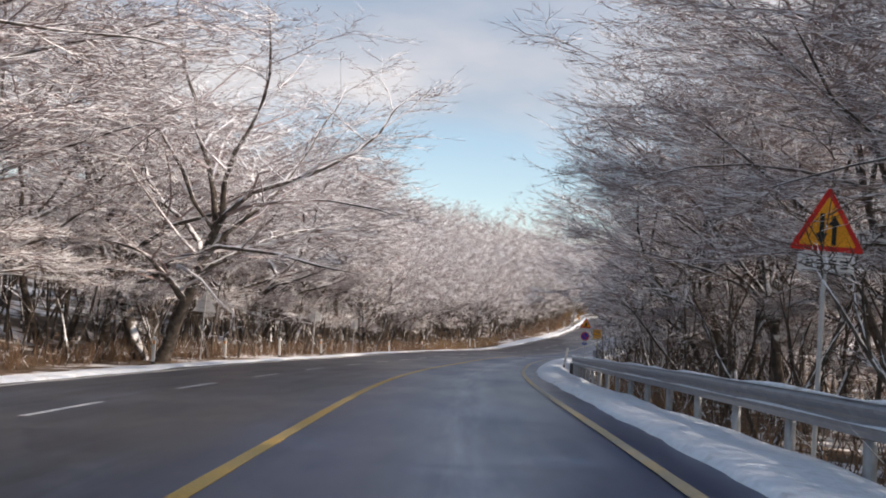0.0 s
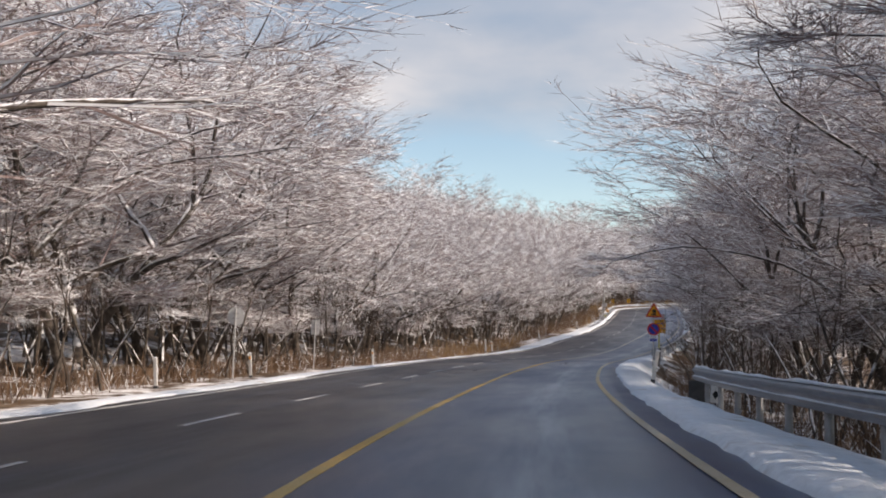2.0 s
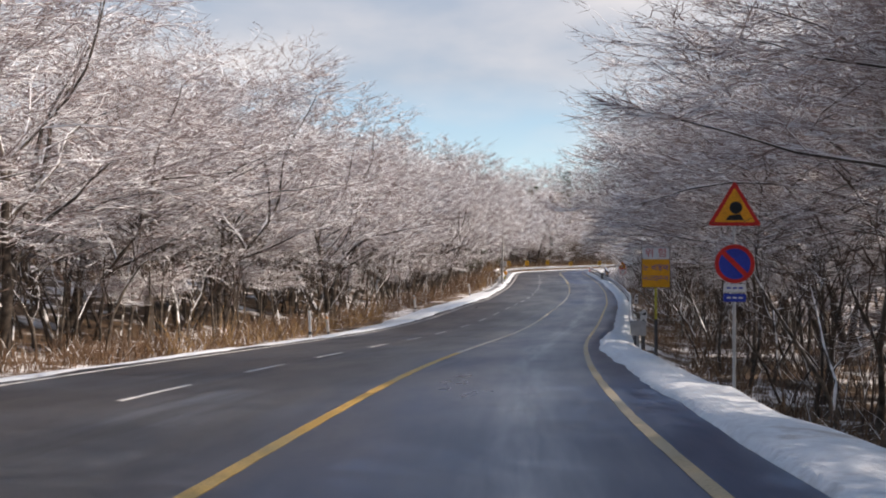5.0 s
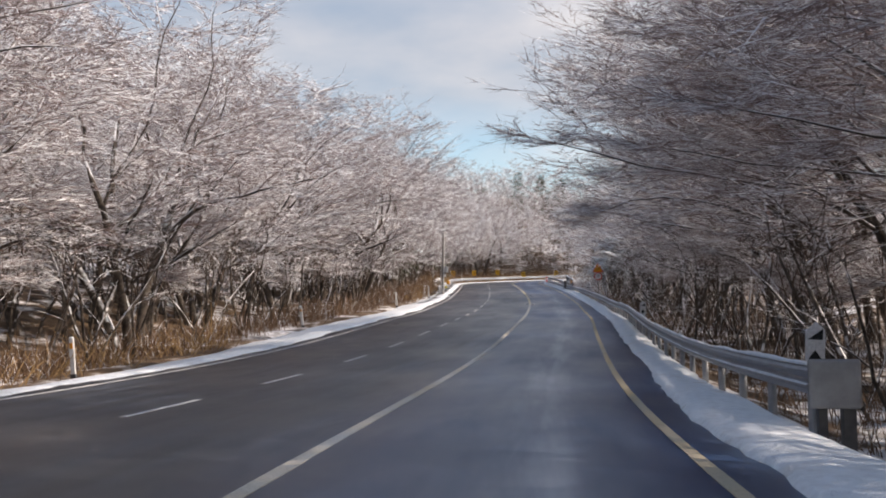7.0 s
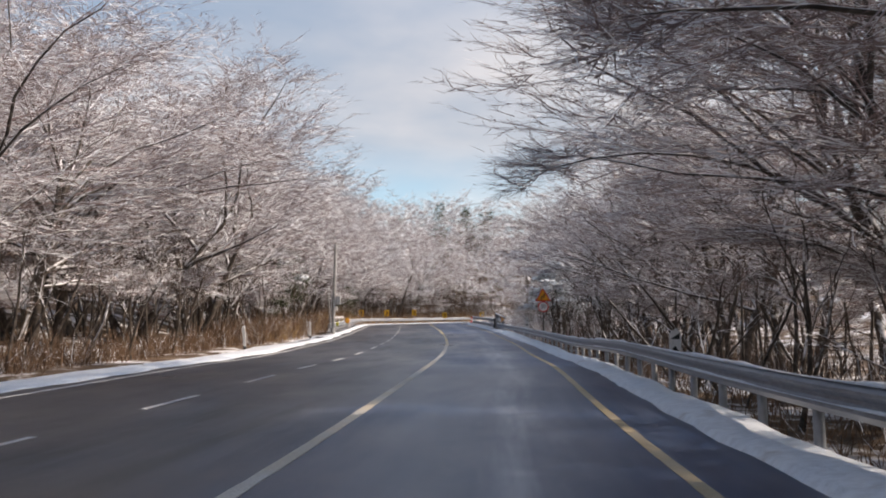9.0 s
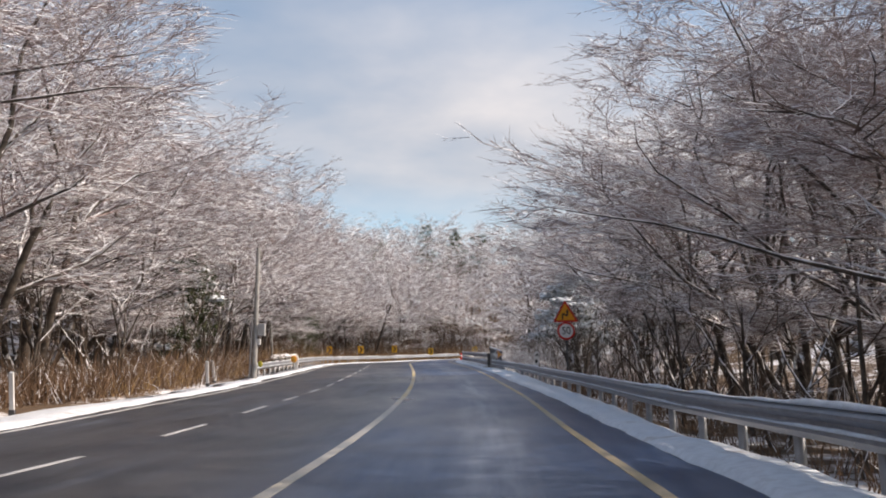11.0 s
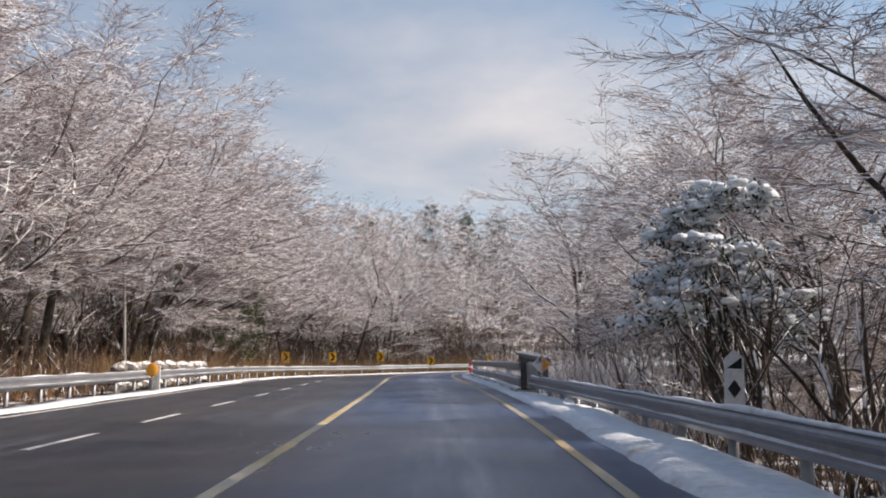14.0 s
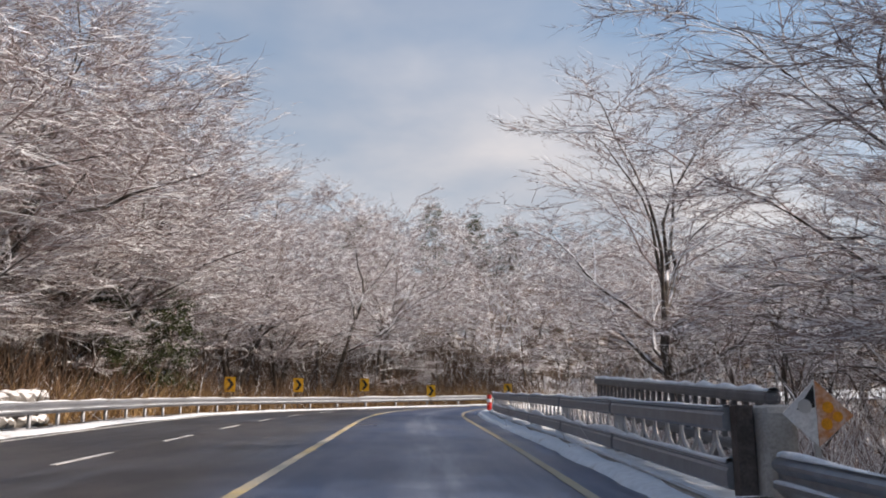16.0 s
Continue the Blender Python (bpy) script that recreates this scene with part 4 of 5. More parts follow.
def rail_beam(bm, s0, s1, lat, top, face):
    """A double-wave steel beam; face is the side towards which its waves bulge."""
    prof = [(0.0, 0.0), (0.035, -0.03), (0.075, -0.065), (0.075, -0.095), (0.02, -0.15), (0.02, -0.19), (0.075, -0.235), (0.075, -0.27), (0.035, -0.30), (0.0, -0.34)]
    back = [(o - 0.008, z) for o, z in prof[::-1]]
    ring = prof + back
    n = max(2, int((s1 - s0) / 1.0) + 1)
    prev = None
    for s in np.linspace(s0, s1, n):
        cur = [bm.verts.new(on_road(float(s), rail_lat(s, lat) + face * o, (rail_top(s, top) if lat > 0 else top) + z)) for o, z in ring]
        if prev:
            for i in range(len(ring)):
                j = (i + 1) % len(ring)
                bm.faces.new((prev[i], prev[j], cur[j], cur[i]))
        else:
            bm.faces.new(cur)
        prev = cur
    bm.faces.new(prev[::-1])
    bmesh.ops.recalc_face_normals(bm, faces=bm.faces)
    return bm


def snow_cap(name, s0, s1, lat, z, wide, high, parent, step=0.25, thin=0.25):
    """A ridge of snow lying on a rail, thin or gone in places."""
    lim_v, lim_f = [], []
    lat_of = lat if callable(lat) else lambda q: lat
    z_of = z if callable(z) else lambda q: z
    ss = np.arange(s0, s1, step)
    n = 5
    for s in ss:
        g = max(thin, 0.6 + 0.9 * wob(float(s), 21, 0.8) + 0.3 * wob(float(s), 22, 3.0))
        for k in range(n):
            a = math.pi * k / (n - 1)
            lim_v.append(on_road(float(s), lat_of(float(s)) + wide * math.cos(a), z_of(float(s)) - 0.005 + high * g * math.sin(a)))
    for j in range(len(ss) - 1):
        for i in range(n):
            i2 = (i + 1) % n
            lim_f.append((j * n + i, j * n + i2, (j + 1) * n + i2, (j + 1) * n + i))
    ob = new(name, mesh_from(name, lim_v, lim_f, M_SNOW, True))
    ob.parent = parent
    return tagged(ob, "thin crusted snow lying along the beam")


def guardrail(s0, s1, lat, label, face, gap=2.0, top=0.74, panel=4.0):
    g = thing("guardrail", label, "guardrail")
    s = s0
    while s < s1 - 0.2:
        e = min(s + panel, s1)
        part("beam", rail_beam(bmesh.new(), s, e - 0.004, lat, top, face), M_STEEL, g)
        s = e
    post = None
    s = s0 + 0.4
    while s < s1:
        a = on_road(s, rail_lat(s, lat) - face * 0.09, rail_top(s, top) - top if lat > 0 else 0.0)
        m = Matrix.LocRotScale(a, Euler((0, 0, radians(heading(s)))), None)
        if post is None:
            bm = bmesh.new()
            rod(bm, (0, 0, -0.7), (0, 0, top - 0.02), 0.062, 12)
            bmesh.ops.create_uvsphere(bm, u_segments=12, v_segments=6, radius=0.062, matrix=Matrix.Translation((0, 0, top - 0.02)) @ Matrix.Diagonal((1, 1, 0.4, 1)))
            post = part("post", bm, M_STEEL, g, smooth=True)
            post.matrix_basis = m
        else:
            ob = new("post", post.data)
            ob.parent = g
            ob.matrix_basis = m
        s += gap
    tops = (lambda q: rail_top(q, top)) if lat > 0 else (lambda q: top)
    snow_cap("snow_cap", s0, s1, lambda q: rail_lat(q, lat) - face * 0.01, lambda q: tops(q) - 0.004, 0.06, 0.055, g, thin=0.12)
    snow_cap("snow_cap", s0, s1, lambda q: rail_lat(q, lat) + face * 0.055, lambda q: tops(q) - 0.222, 0.038, 0.03, g, thin=0.1)
    return g


guardrail(-40, 46, 3.75, "grey galvanised guardrail with a snow crust on a shaded verge", -1)
guardrail(90.4, 177.7, 3.2, "grey galvanised guardrail with a snow crust beside the shaded lane", -1)
guardrail(168.5, 252, -10.45, "sunlit galvanised guardrail round the outside of the bend", 1)


def local(s, lat, dz=0.0, turn=0.0, lean=0.0):
    """The pose of a thing beside the road, facing oncoming drivers of the near lane."""
    p = on_road(s, lat)
    z = ground_z(p.x, p.y)
    if r_edge(s) - 0.3 < lat < r_out(s) or float(l_verge(s)) < lat < L_EDGE:
        z = p.z + 0.02
    return Matrix.LocRotScale((p.x, p.y, z + dz), Euler((0, radians(lean), radians(heading(s) + turn))), None)


TRI = lambda a: [(-a / 2, -a * 0.2887), (a / 2, -a * 0.2887), (0, a * 0.5774)]


def shifted(pts, dz, dx=0.0):
    return [(x + dx, z + dz) for x, z in pts]


def pole(parent, h, r=0.03, material=None, y=0.035):
    bm = bmesh.new()
    rod(bm, (0, y, -0.5), (0, y, h), r, 12)
    bmesh.ops.create_uvsphere(bm, u_segments=10, v_segments=5, radius=r, matrix=Matrix.Translation((0, y, h)) @ Matrix.Diagonal((1, 1, 0.5, 1)))
    return part("pole", bm, material or M_POLE, parent, smooth=False)


def clamps(parent, zs, y=0.02):
    for z in zs:
        bm = bmesh.new()
        box(bm, -0.05, 0.05, 0.004, 0.07, z - 0.02, z + 0.02, 0.004)
        part("clamp", bm, M_POLE, parent)


def warning_triangle(parent, zc, a=0.9):
    rim = part("rim", plate(bmesh.new(), shifted(rounded(TRI(a), 0.07), zc), -0.004, 0.004), M_RED, parent, "red rim of the warning sign")
    part("face", plate(bmesh.new(), shifted(rounded(TRI(a * 0.76), 0.04), zc), -0.009, -0.0045), M_ORANGE, rim, "yellow orange sign face")
    return rim


def arrow(bm, x, z0, z1, w, head, y0=-0.014, y1=-0.0095):
    up = 1 if z1 > z0 else -1
    zh = z1 - up * head
    pts = [(x - w / 2, z0), (x + w / 2, z0), (x + w / 2, zh), (x + w * 1.35, zh), (x, z1), (x - w * 1.35, zh), (x - w / 2, zh)]
    plate(bm, pts, y0, y1)


def two_way_sign():
    t = thing("road_sign", "red-rimmed yellow triangle sign with two opposed black arrows on a pole", "road sign", at=local(10.9, 4.32, 0.10, 0, 1.5))
    pole(t, 3.15)
    zc = 2.72
    tri = warning_triangle(t, zc, 0.92)
    bm = bmesh.new()
    arrow(bm, -0.075, zc + 0.19, zc - 0.17, 0.055, 0.12)
    part("arrow", bm, M_BLACK, tri, "black arrow pointing down")
    bm = bmesh.new()
    arrow(bm, 0.075, zc - 0.19, zc + 0.17, 0.055, 0.12)
    part("arrow", bm, M_BLACK, tri, "black arrow pointing up")
    plate_ob = part("name_plate", plate(bmesh.new(), shifted(rounded([(-0.34, -0.11), (0.34, -0.11), (0.34, 0.11), (-0.34, 0.11)], 0.02), 2.31), -0.004, 0.004), M_SIGNWHITE, t, "small white plate below the triangle")
    bm = bmesh.new()
    for x in (-0.21, -0.07, 0.07, 0.21):
        for dz, w in ((0.04, 0.09), (0.0, 0.06), (-0.04, 0.08)):
            box(bm, x - w / 2, x + w / 2, -0.009, -0.0045, 2.30 + dz - 0.011, 2.30 + dz + 0.011)
        box(bm, x + 0.035, x + 0.05, -0.009, -0.0045, 2.25, 2.35)
    part("writing", bm, M_BLACK, plate_ob)
    bm = bmesh.new()
    box(bm, -0.29, 0.29, -0.0065, -0.0042, 2.385, 2.392)
    box(bm, -0.29, 0.29, -0.0065, -0.0042, 2.208, 2.215)
    part("border", bm, M_BLACK, plate_ob)
    clamps(t, (2.55, 2.85, 2.3))
    return t


def bend_sign():
    t = thing("road_sign", "yellow double-bend warning triangle above a round fifty limit sign", "road sign", at=local(152.3, 3.5, 0.06, 2, -0.5))
    pole(t, 3.0, 0.035, M_DARKSTEEL)
    zc = 2.58
    tri = warning_triangle(t, zc, 0.9)
    bm = bmesh.new()
    plate(bm, [(-0.13, -0.17), (-0.075, -0.17), (-0.075, -0.03), (-0.05, -0.005), (0.02, -0.055), (0.06, -0.055), (0.10, -0.02), (0.10, 0.08), (0.045, 0.08), (0.045, 0.0), (0.03, -0.005),
               (-0.04, 0.05), (-0.09, 0.05), (-0.13, 0.0)][::1], -0.014, -0.0095)
    plate(bm, [(0.005, 0.08), (0.14, 0.08), (0.073, 0.20)], -0.014, -0.0095)
    bmesh.ops.translate(bm, verts=bm.verts, vec=(0, 0, zc))
    part("arrow", bm, M_BLACK, tri, "black winding arrow")
    zl = 2.01
    disc = part("disc", plate(bmesh.new(), shifted(disc_pts(0.31), zl), -0.003, 0.003), M_SIGNWHITE, t, "white face of the speed limit sign")
    bm = bmesh.new()
    ring_plate(bm, 0.245, 0.312, -0.009, 0.0035)
    bmesh.ops.translate(bm, verts=bm.verts, vec=(0, 0, zl))
    part("red_ring", bm, M_RED, disc)
    me = text_mesh("50", 0.34)
    me.materials.clear()
    me.materials.append(M_BLACK)
    ob = mesh_part("number", me, disc, "black number on the white face")
    ob.matrix_basis = Matrix.Translation((0, -0.006, zl)) @ Matrix.Diagonal((0.92, 1, 1.1, 1))
    clamps(t, (2.5, 2.7, 2.01))
    return t


def parking_sign():
    t = thing("road_sign", "round blue no-parking sign below a yellow warning triangle with plates", "road sign", at=local(73.2, 3.75, 0.55, 0, 1.0))
    pole(t, 3.3)
    tri = warning_triangle(t, 2.85, 0.92)
    bm = bmesh.new()
    plate(bm, shifted(disc_pts(0.11, 16), 2.90, 0.02), -0.014, -0.0095)
    plate(bm, [(-0.16, 2.68), (0.16, 2.68), (0.09, 2.79), (-0.09, 2.77)], -0.014, -0.0095)
    part("symbol", bm, M_BLACK, tri)
    zl = 1.92
    disc = part("disc", plate(bmesh.new(), shifted(disc_pts(0.33), zl), -0.003, 0.003), M_BLUE, t, "blue face of the round sign")
    bm = bmesh.new()
    ring_plate(bm, 0.27, 0.34, -0.009, 0.0035)
    bmesh.ops.translate(bm, verts=bm.verts, vec=(0, 0, zl))
    part("red_ring", bm, M_RED, disc)
    bm = bmesh.new()
    plate(bm, [(-0.22, 0.16), (-0.16, 0.22), (0.22, -0.16), (0.16, -0.22)], -0.0085, -0.0035)
    bmesh.ops.translate(bm, verts=bm.verts, vec=(0, 0, zl))
    part("red_bar", bm, M_RED, disc)
    for z, m, nm in ((1.50, M_SIGNWHITE, "white plate"), (1.33, M_BLUE, "blue plate")):
        part("plate", plate(bmesh.new(), shifted(rounded([(-0.19, -0.07), (0.19, -0.07), (0.19, 0.07), (-0.19, 0.07)], 0.02), z), -0.004, 0.004), m, t, nm)
    bm = bmesh.new()
    for x in (-0.1, 0.0, 0.1):
        box(bm, x - 0.035, x + 0.035, -0.008, -0.0045, 1.485, 1.515)
    part("writing", bm, M_BLUE, t)
    bm = bmesh.new()
    for x in (-0.1, 0.0, 0.1):
        box(bm, x - 0.035, x + 0.035, -0.008, -0.0045, 1.315, 1.345)
    part("writing", bm, M_SIGNWHITE, t)
    clamps(t, (2.8, 1.92, 1.42))
    return t


def danger_board():
    t = thing("danger_board", "white and yellow danger board with red letters on a yellow-black post", "road sign", at=local(86.8, 3.7, 0.2, 0, 0.6))
    bm = bmesh.new()
    rod(bm, (0, 0.05, -0.6), (0, 0.05, 1.05), 0.055, 12)
    part("lower_post", bm, M_DARKSTEEL, t, "dark lower post")
    bm = bmesh.new()
    rod(bm, (0, 0.05, 1.05), (0, 0.05, 2.2), 0.04, 12)
    part("upper_post", bm, M_POSTYEL, t, "yellow upper post")
    wp = part("white_panel", plate(bmesh.new(), [(-0.41, 2.98), (0.41, 2.98), (0.41, 3.36), (-0.41, 3.36)], -0.01, 0.01), M_SIGNWHITE, t, "white top panel")
    yp = part("yellow_panel", plate(bmesh.new(), [(-0.43, 2.08), (0.43, 2.08), (0.43, 2.977), (-0.43, 2.977)], -0.01, 0.01), M_BOARDY, t, "yellow lower panel")
    bm = bmesh.new()
    for x0, x1, z0, z1 in ((-0.45, -0.432, 2.06, 3.38), (0.432, 0.45, 2.06, 3.38), (-0.432, 0.432, 3.362, 3.38), (-0.432, 0.432, 2.06, 2.078)):
        box(bm, x0, x1, -0.014, 0.014, z0, z1)
    part("frame", bm, M_DARKSTEEL, t)
    for ch, x in (("\uc704", -0.2), ("\ud5d8", 0.2)):
        me = text_mesh(ch, 0.32)
        me.materials.clear()
        me.materials.append(M_RED)
        ob = mesh_part("letter", me, wp, "red letter")
        ob.matrix_basis = Matrix.Translation((x, -0.013, 3.17))
    for z, size, row_ in ((2.70, 0.21, (("\ub208", -0.32), ("\ube44", -0.05), ("\uc62c", 0.135), ("\ub54c", 0.31))),
                         (2.36, 0.185, (("\ubbf8", -0.33), ("\ub044", -0.165), ("\ub7fc", -0.005), ("\uc8fc", 0.155), ("\uc758", 0.315)))):
        for ch, x in row_:
            me = text_mesh(ch, size)
            me.materials.clear()
            me.materials.append(M_BLUE)
            ob = mesh_part("letter", me, yp, "dark blue letter")
            ob.matrix_basis = Matrix.Translation((x, -0.013, z))
    return t


def sign_back(kind, s, lat, h, label, size):
    t = thing("road_sign", label, "road sign", "signs for the other direction", at=local(s, lat, 0.3, 180, -1.0))
    pole(t, h + size * 0.4)
    if kind == "triangle":
        pts = rounded(TRI(size), 0.07)
    elif kind == "disc":
        pts = disc_pts(size / 2)
    else:
        pts = rounded([(-size * 0.3, -size / 2), (size * 0.3, -size / 2), (size * 0.3, size / 2), (-size * 0.3, size / 2)], 0.03)
    part("panel", plate(bmesh.new(), shifted(pts, h), -0.004, 0.004), M_SIGNBACK, t, "bare grey back of the sign")
    bm = bmesh.new()
    for z in (h - size * 0.12, h + size * 0.15):
        box(bm, -size * 0.2, size * 0.2, 0.005, 0.02, z - 0.018, z + 0.018)
    part("stiffener", bm, M_POLE, t)
    clamps(t, (h - size * 0.12, h + size * 0.15))
    return t


two_way_sign()
bend_sign()
parking_sign()
danger_board()
sign_back("triangle", 39.8, -13.2, 2.22, "grey back of a triangular road sign on a pole", 1.15)
sign_back("disc", 56.1, -12.9, 2.20, "grey back of a round road sign on a pole", 0.72)
sign_back("rect", 66.5, -13.3, 1.9, "grey back of a narrow road sign plate on a pole", 0.75)


def delineator(s, lat, label, lean=0.0, h=1.0, reflector=True, turn=0.0, cap=False):
    t = thing("delineator", label, "delineator post", "delineator posts", at=local(s, lat, 0, turn, lean))
    bm = bmesh.new()
    box(bm, -0.065, 0.065, -0.03, 0.03, -0.3, h, 0.018)
    for v in bm.verts:
        if v.co.z > h - 0.1:
            v.co.z += v.co.x * 0.35
    body = part("post", bm, M_PLASTIC, t)
    if reflector:
        for side in (-1, 1):
            bm = bmesh.new()
            box(bm, -0.042, 0.042, side * 0.036 - 0.004, side * 0.036 + 0.004, h - 0.26, h - 0.12, 0.003)
            part("reflector", bm, M_REFL, body, "amber reflector")
    bm = bmesh.new()
    box(bm, -0.075, 0.075, -0.04, 0.04, -0.05, 0.09, 0.01)
    part("collar", bm, M_DARKSTEEL, t, "dark base collar")
    bm = bmesh.new()
    bmesh.ops.create_uvsphere(bm, u_segments=8, v_segments=5, radius=0.07, matrix=Matrix.Translation((0, 0, h + 0.01)) @ Matrix.Diagonal((1, 0.6, 0.4, 1)))
    part("snow_cap", bm, M_SNOW, body, smooth=True)
    return t


for s, lat, lean, refl in ((33.0, -12.3, 0, True), (42.0, -12.9, -2, True), (50.0, -12.9, -3, False), (57.6, -12.8, -4, True), (74.8, -12.8, -5, True), (101.0, -11.9, -5, True), (96.5, -11.2, -2, False),
                           (121.2, -12.2, -7, True), (143.4, -11.5, -4, False), (160.0, -10.8, -3, False), (164.4, -11.5, -6, False)):
    delineator(s, lat, "white plastic delineator post leaning in the snow", lean, 1.0, refl)
delineator(53.9, 3.2, "tall white delineator post leaning outward over the drop", 9, 1.08, False)


def hazard_marker(s, lat, label, h=0.95):
    t = thing("hazard_marker", label, "marker post", "hazard markers", at=local(s, lat, 0, 0, 3))
    bm = bmesh.new()
    box(bm, -0.03, 0.03, 0.0, 0.04, -0.5, h - 0.5, 0.006)
    part("stake", bm, M_DARKSTEEL, t)
    panel = part("panel", plate(bmesh.new(), rounded([(-0.12, h - 0.55), (0.12, h - 0.55), (0.12, h + 0.02), (0.0, h + 0.12), (-0.12, h)], 0.02), -0.012, -0.002), M_SIGNWHITE, t, "white marker panel")
    for z in (h - 0.35, h - 0.05):
        part("black_mark", plate(bmesh.new(), [(-0.09, z - 0.06), (0.09, z - 0.06), (0.09, z + 0.08)] if z > h - 0.2 else [(0, z - 0.11), (0.08, z), (0, z + 0.11), (-0.08, z)], -0.016, -0.0125), M_BLACK, panel, "black mark")
    return t


hazard_marker(45.2, 4.1, "black and white hazard marker beside the guardrail end", 1.05)
hazard_marker(91.6, 3.5, "black and white hazard marker behind the guardrail end", 1.25)
hazard_marker(120.0, 3.55, "black and white hazard marker behind the guardrail", 1.15)
hazard_marker(161.2, 3.42, "black and white hazard marker behind the guardrail", 1.15)


def rail_terminal(s, lat, label, steel, tone):
    t = thing("guardrail_terminal", label, "guardrail end", at=local(s, lat))
    bm = bmesh.new()
    box(bm, -0.28, 0.28, -0.03, 0.02, 0.32, 0.86, 0.03)
    part("end_plate", bm, steel, t, tone + " square end plate")
    bm = bmesh.new()
    box(bm, -0.17, -0.07, 0.03, 0.13, -0.5, 0.7, 0.01)
    part("post", bm, M_DARKSTEEL, t)
    bm = bmesh.new()
    box(bm, 0.09, 0.23, 0.03, 0.15, -0.5, 0.5, 0.01)
    part("post", bm, M_DARKSTEEL, t)
    return t


rail_terminal(90.0, 3.3, "grey end plate of the guardrail standing in snow", M_STEEL, "grey")
rail_terminal(46.3, 3.9, "dark end plate of the guardrail at the drop", M_DARKSTEEL, "dark")


def chevron(x, y, turn):
    z = ground_z(x, y)
    t = thing("chevron_sign", "small yellow board with a black chevron above the dry grass", "road sign", "chevron signs", at=Matrix.LocRotScale((x, y, z), Euler((0, 0, radians(turn))), None))
    pole(t, 1.8, 0.03, M_DARKSTEEL)
    zc = 1.55
    board = part("board", plate(bmesh.new(), rounded([(-0.31, zc - 0.42), (0.31, zc - 0.42), (0.31, zc + 0.42), (-0.31, zc + 0.42)], 0.04), -0.006, 0.006), M_CHEVY, t, "yellow board")
    part("chevron", plate(bmesh.new(), [(-0.2, zc - 0.32), (0.0, zc - 0.32), (0.23, zc), (0.0, zc + 0.32), (-0.2, zc + 0.32), (0.03, zc)], -0.012, -0.0065), M_BLACK, board, "black arrow head")
    return t


for x, y, turn in ((34.9, 218.8, -2), (39.1, 222.6, -8), (43.8, 226.0, -14), (49.0, 228.6, -20), (55.4, 230.6, -26)):
    chevron(x, y, turn)


def bridge_lat(s):
    return float(np.interp(s, [178, 188, 200, 213], [2.76, 3.0, 3.1, 3.1]))


def bridge_rail():
    t = thing("bridge_railing", "grey steel bridge railing with looped bars and snow on its beams", "railing")
    s0, s1 = 178.0, 211.0
    posts = np.arange(s0, s1 + 0.1, 5.5)
    for i, s in enumerate(posts):
        bm = bmesh.new()
        box(bm, -0.08, 0.08, -0.085, 0.085, -1.2, 0.97, 0.012)
        ob = part("post", bm, M_RUST if i == 0 else M_POLE, t, "dark rusty end post" if i == 0 else "")
        ob.matrix_basis = Matrix.LocRotScale(on_road(float(s), bridge_lat(s)), Euler((0, 0, radians(heading(float(s))))), None)
    for a, b in zip(posts[:-1], posts[1:]):
        for z0, z1, dep in ((0.73, 0.95, 0.06), (0.22, 0.46, 0.05)):
            bm = bmesh.new()
            prev = None
            for s in np.linspace(a + 0.08, b - 0.08, 6):
                cur = [bm.verts.new(on_road(float(s), bridge_lat(s) - 0.09 + o, z)) for o, z in ((-dep, z0 + 0.03), (-dep, z1 - 0.08), (-dep * 0.6, z1 - 0.05), (-dep, z1 - 0.03), (-dep * 0.5, z1), (dep * 0.6, z1), (dep * 0.6, z0), (-dep * 0.5, z0))]
                if prev:
                    for i in range(8):
                        bm.faces.new((prev[i], prev[(i + 1) % 8], cur[(i + 1) % 8], cur[i]))
                else:
                    bm.faces.new(cur)
                prev = cur
            bm.faces.new(prev[::-1])
            bmesh.ops.recalc_face_normals(bm, faces=bm.faces)
            part("beam", bm, M_STEEL, t)
        # hanging loops between the two beams
        n = 9
        for k in range(n):
            c = a + (b - a) * (k + 0.5) / n
            w = (b - a) / n * 0.46
            bm = bmesh.new()
            pts = [on_road(float(c + w * math.cos(q)), bridge_lat(c) - 0.06, 0.74 - 0.27 * math.sin(q)) for q in np.linspace(0, math.pi, 9)]
            for p, q in zip(pts[:-1], pts[1:]):
                rod(bm, p, q, 0.022, 6)
            part("loop", bm, M_POLE, t)
    snow_cap("snow_cap", s0 + 0.1, s1, lambda q: bridge_lat(q) - 0.09, 0.947, 0.055, 0.06, t)
    snow_cap("snow_cap", s0 + 0.1, s1, lambda q: bridge_lat(q) - 0.09, 0.457, 0.055, 0.12, t)
    return t


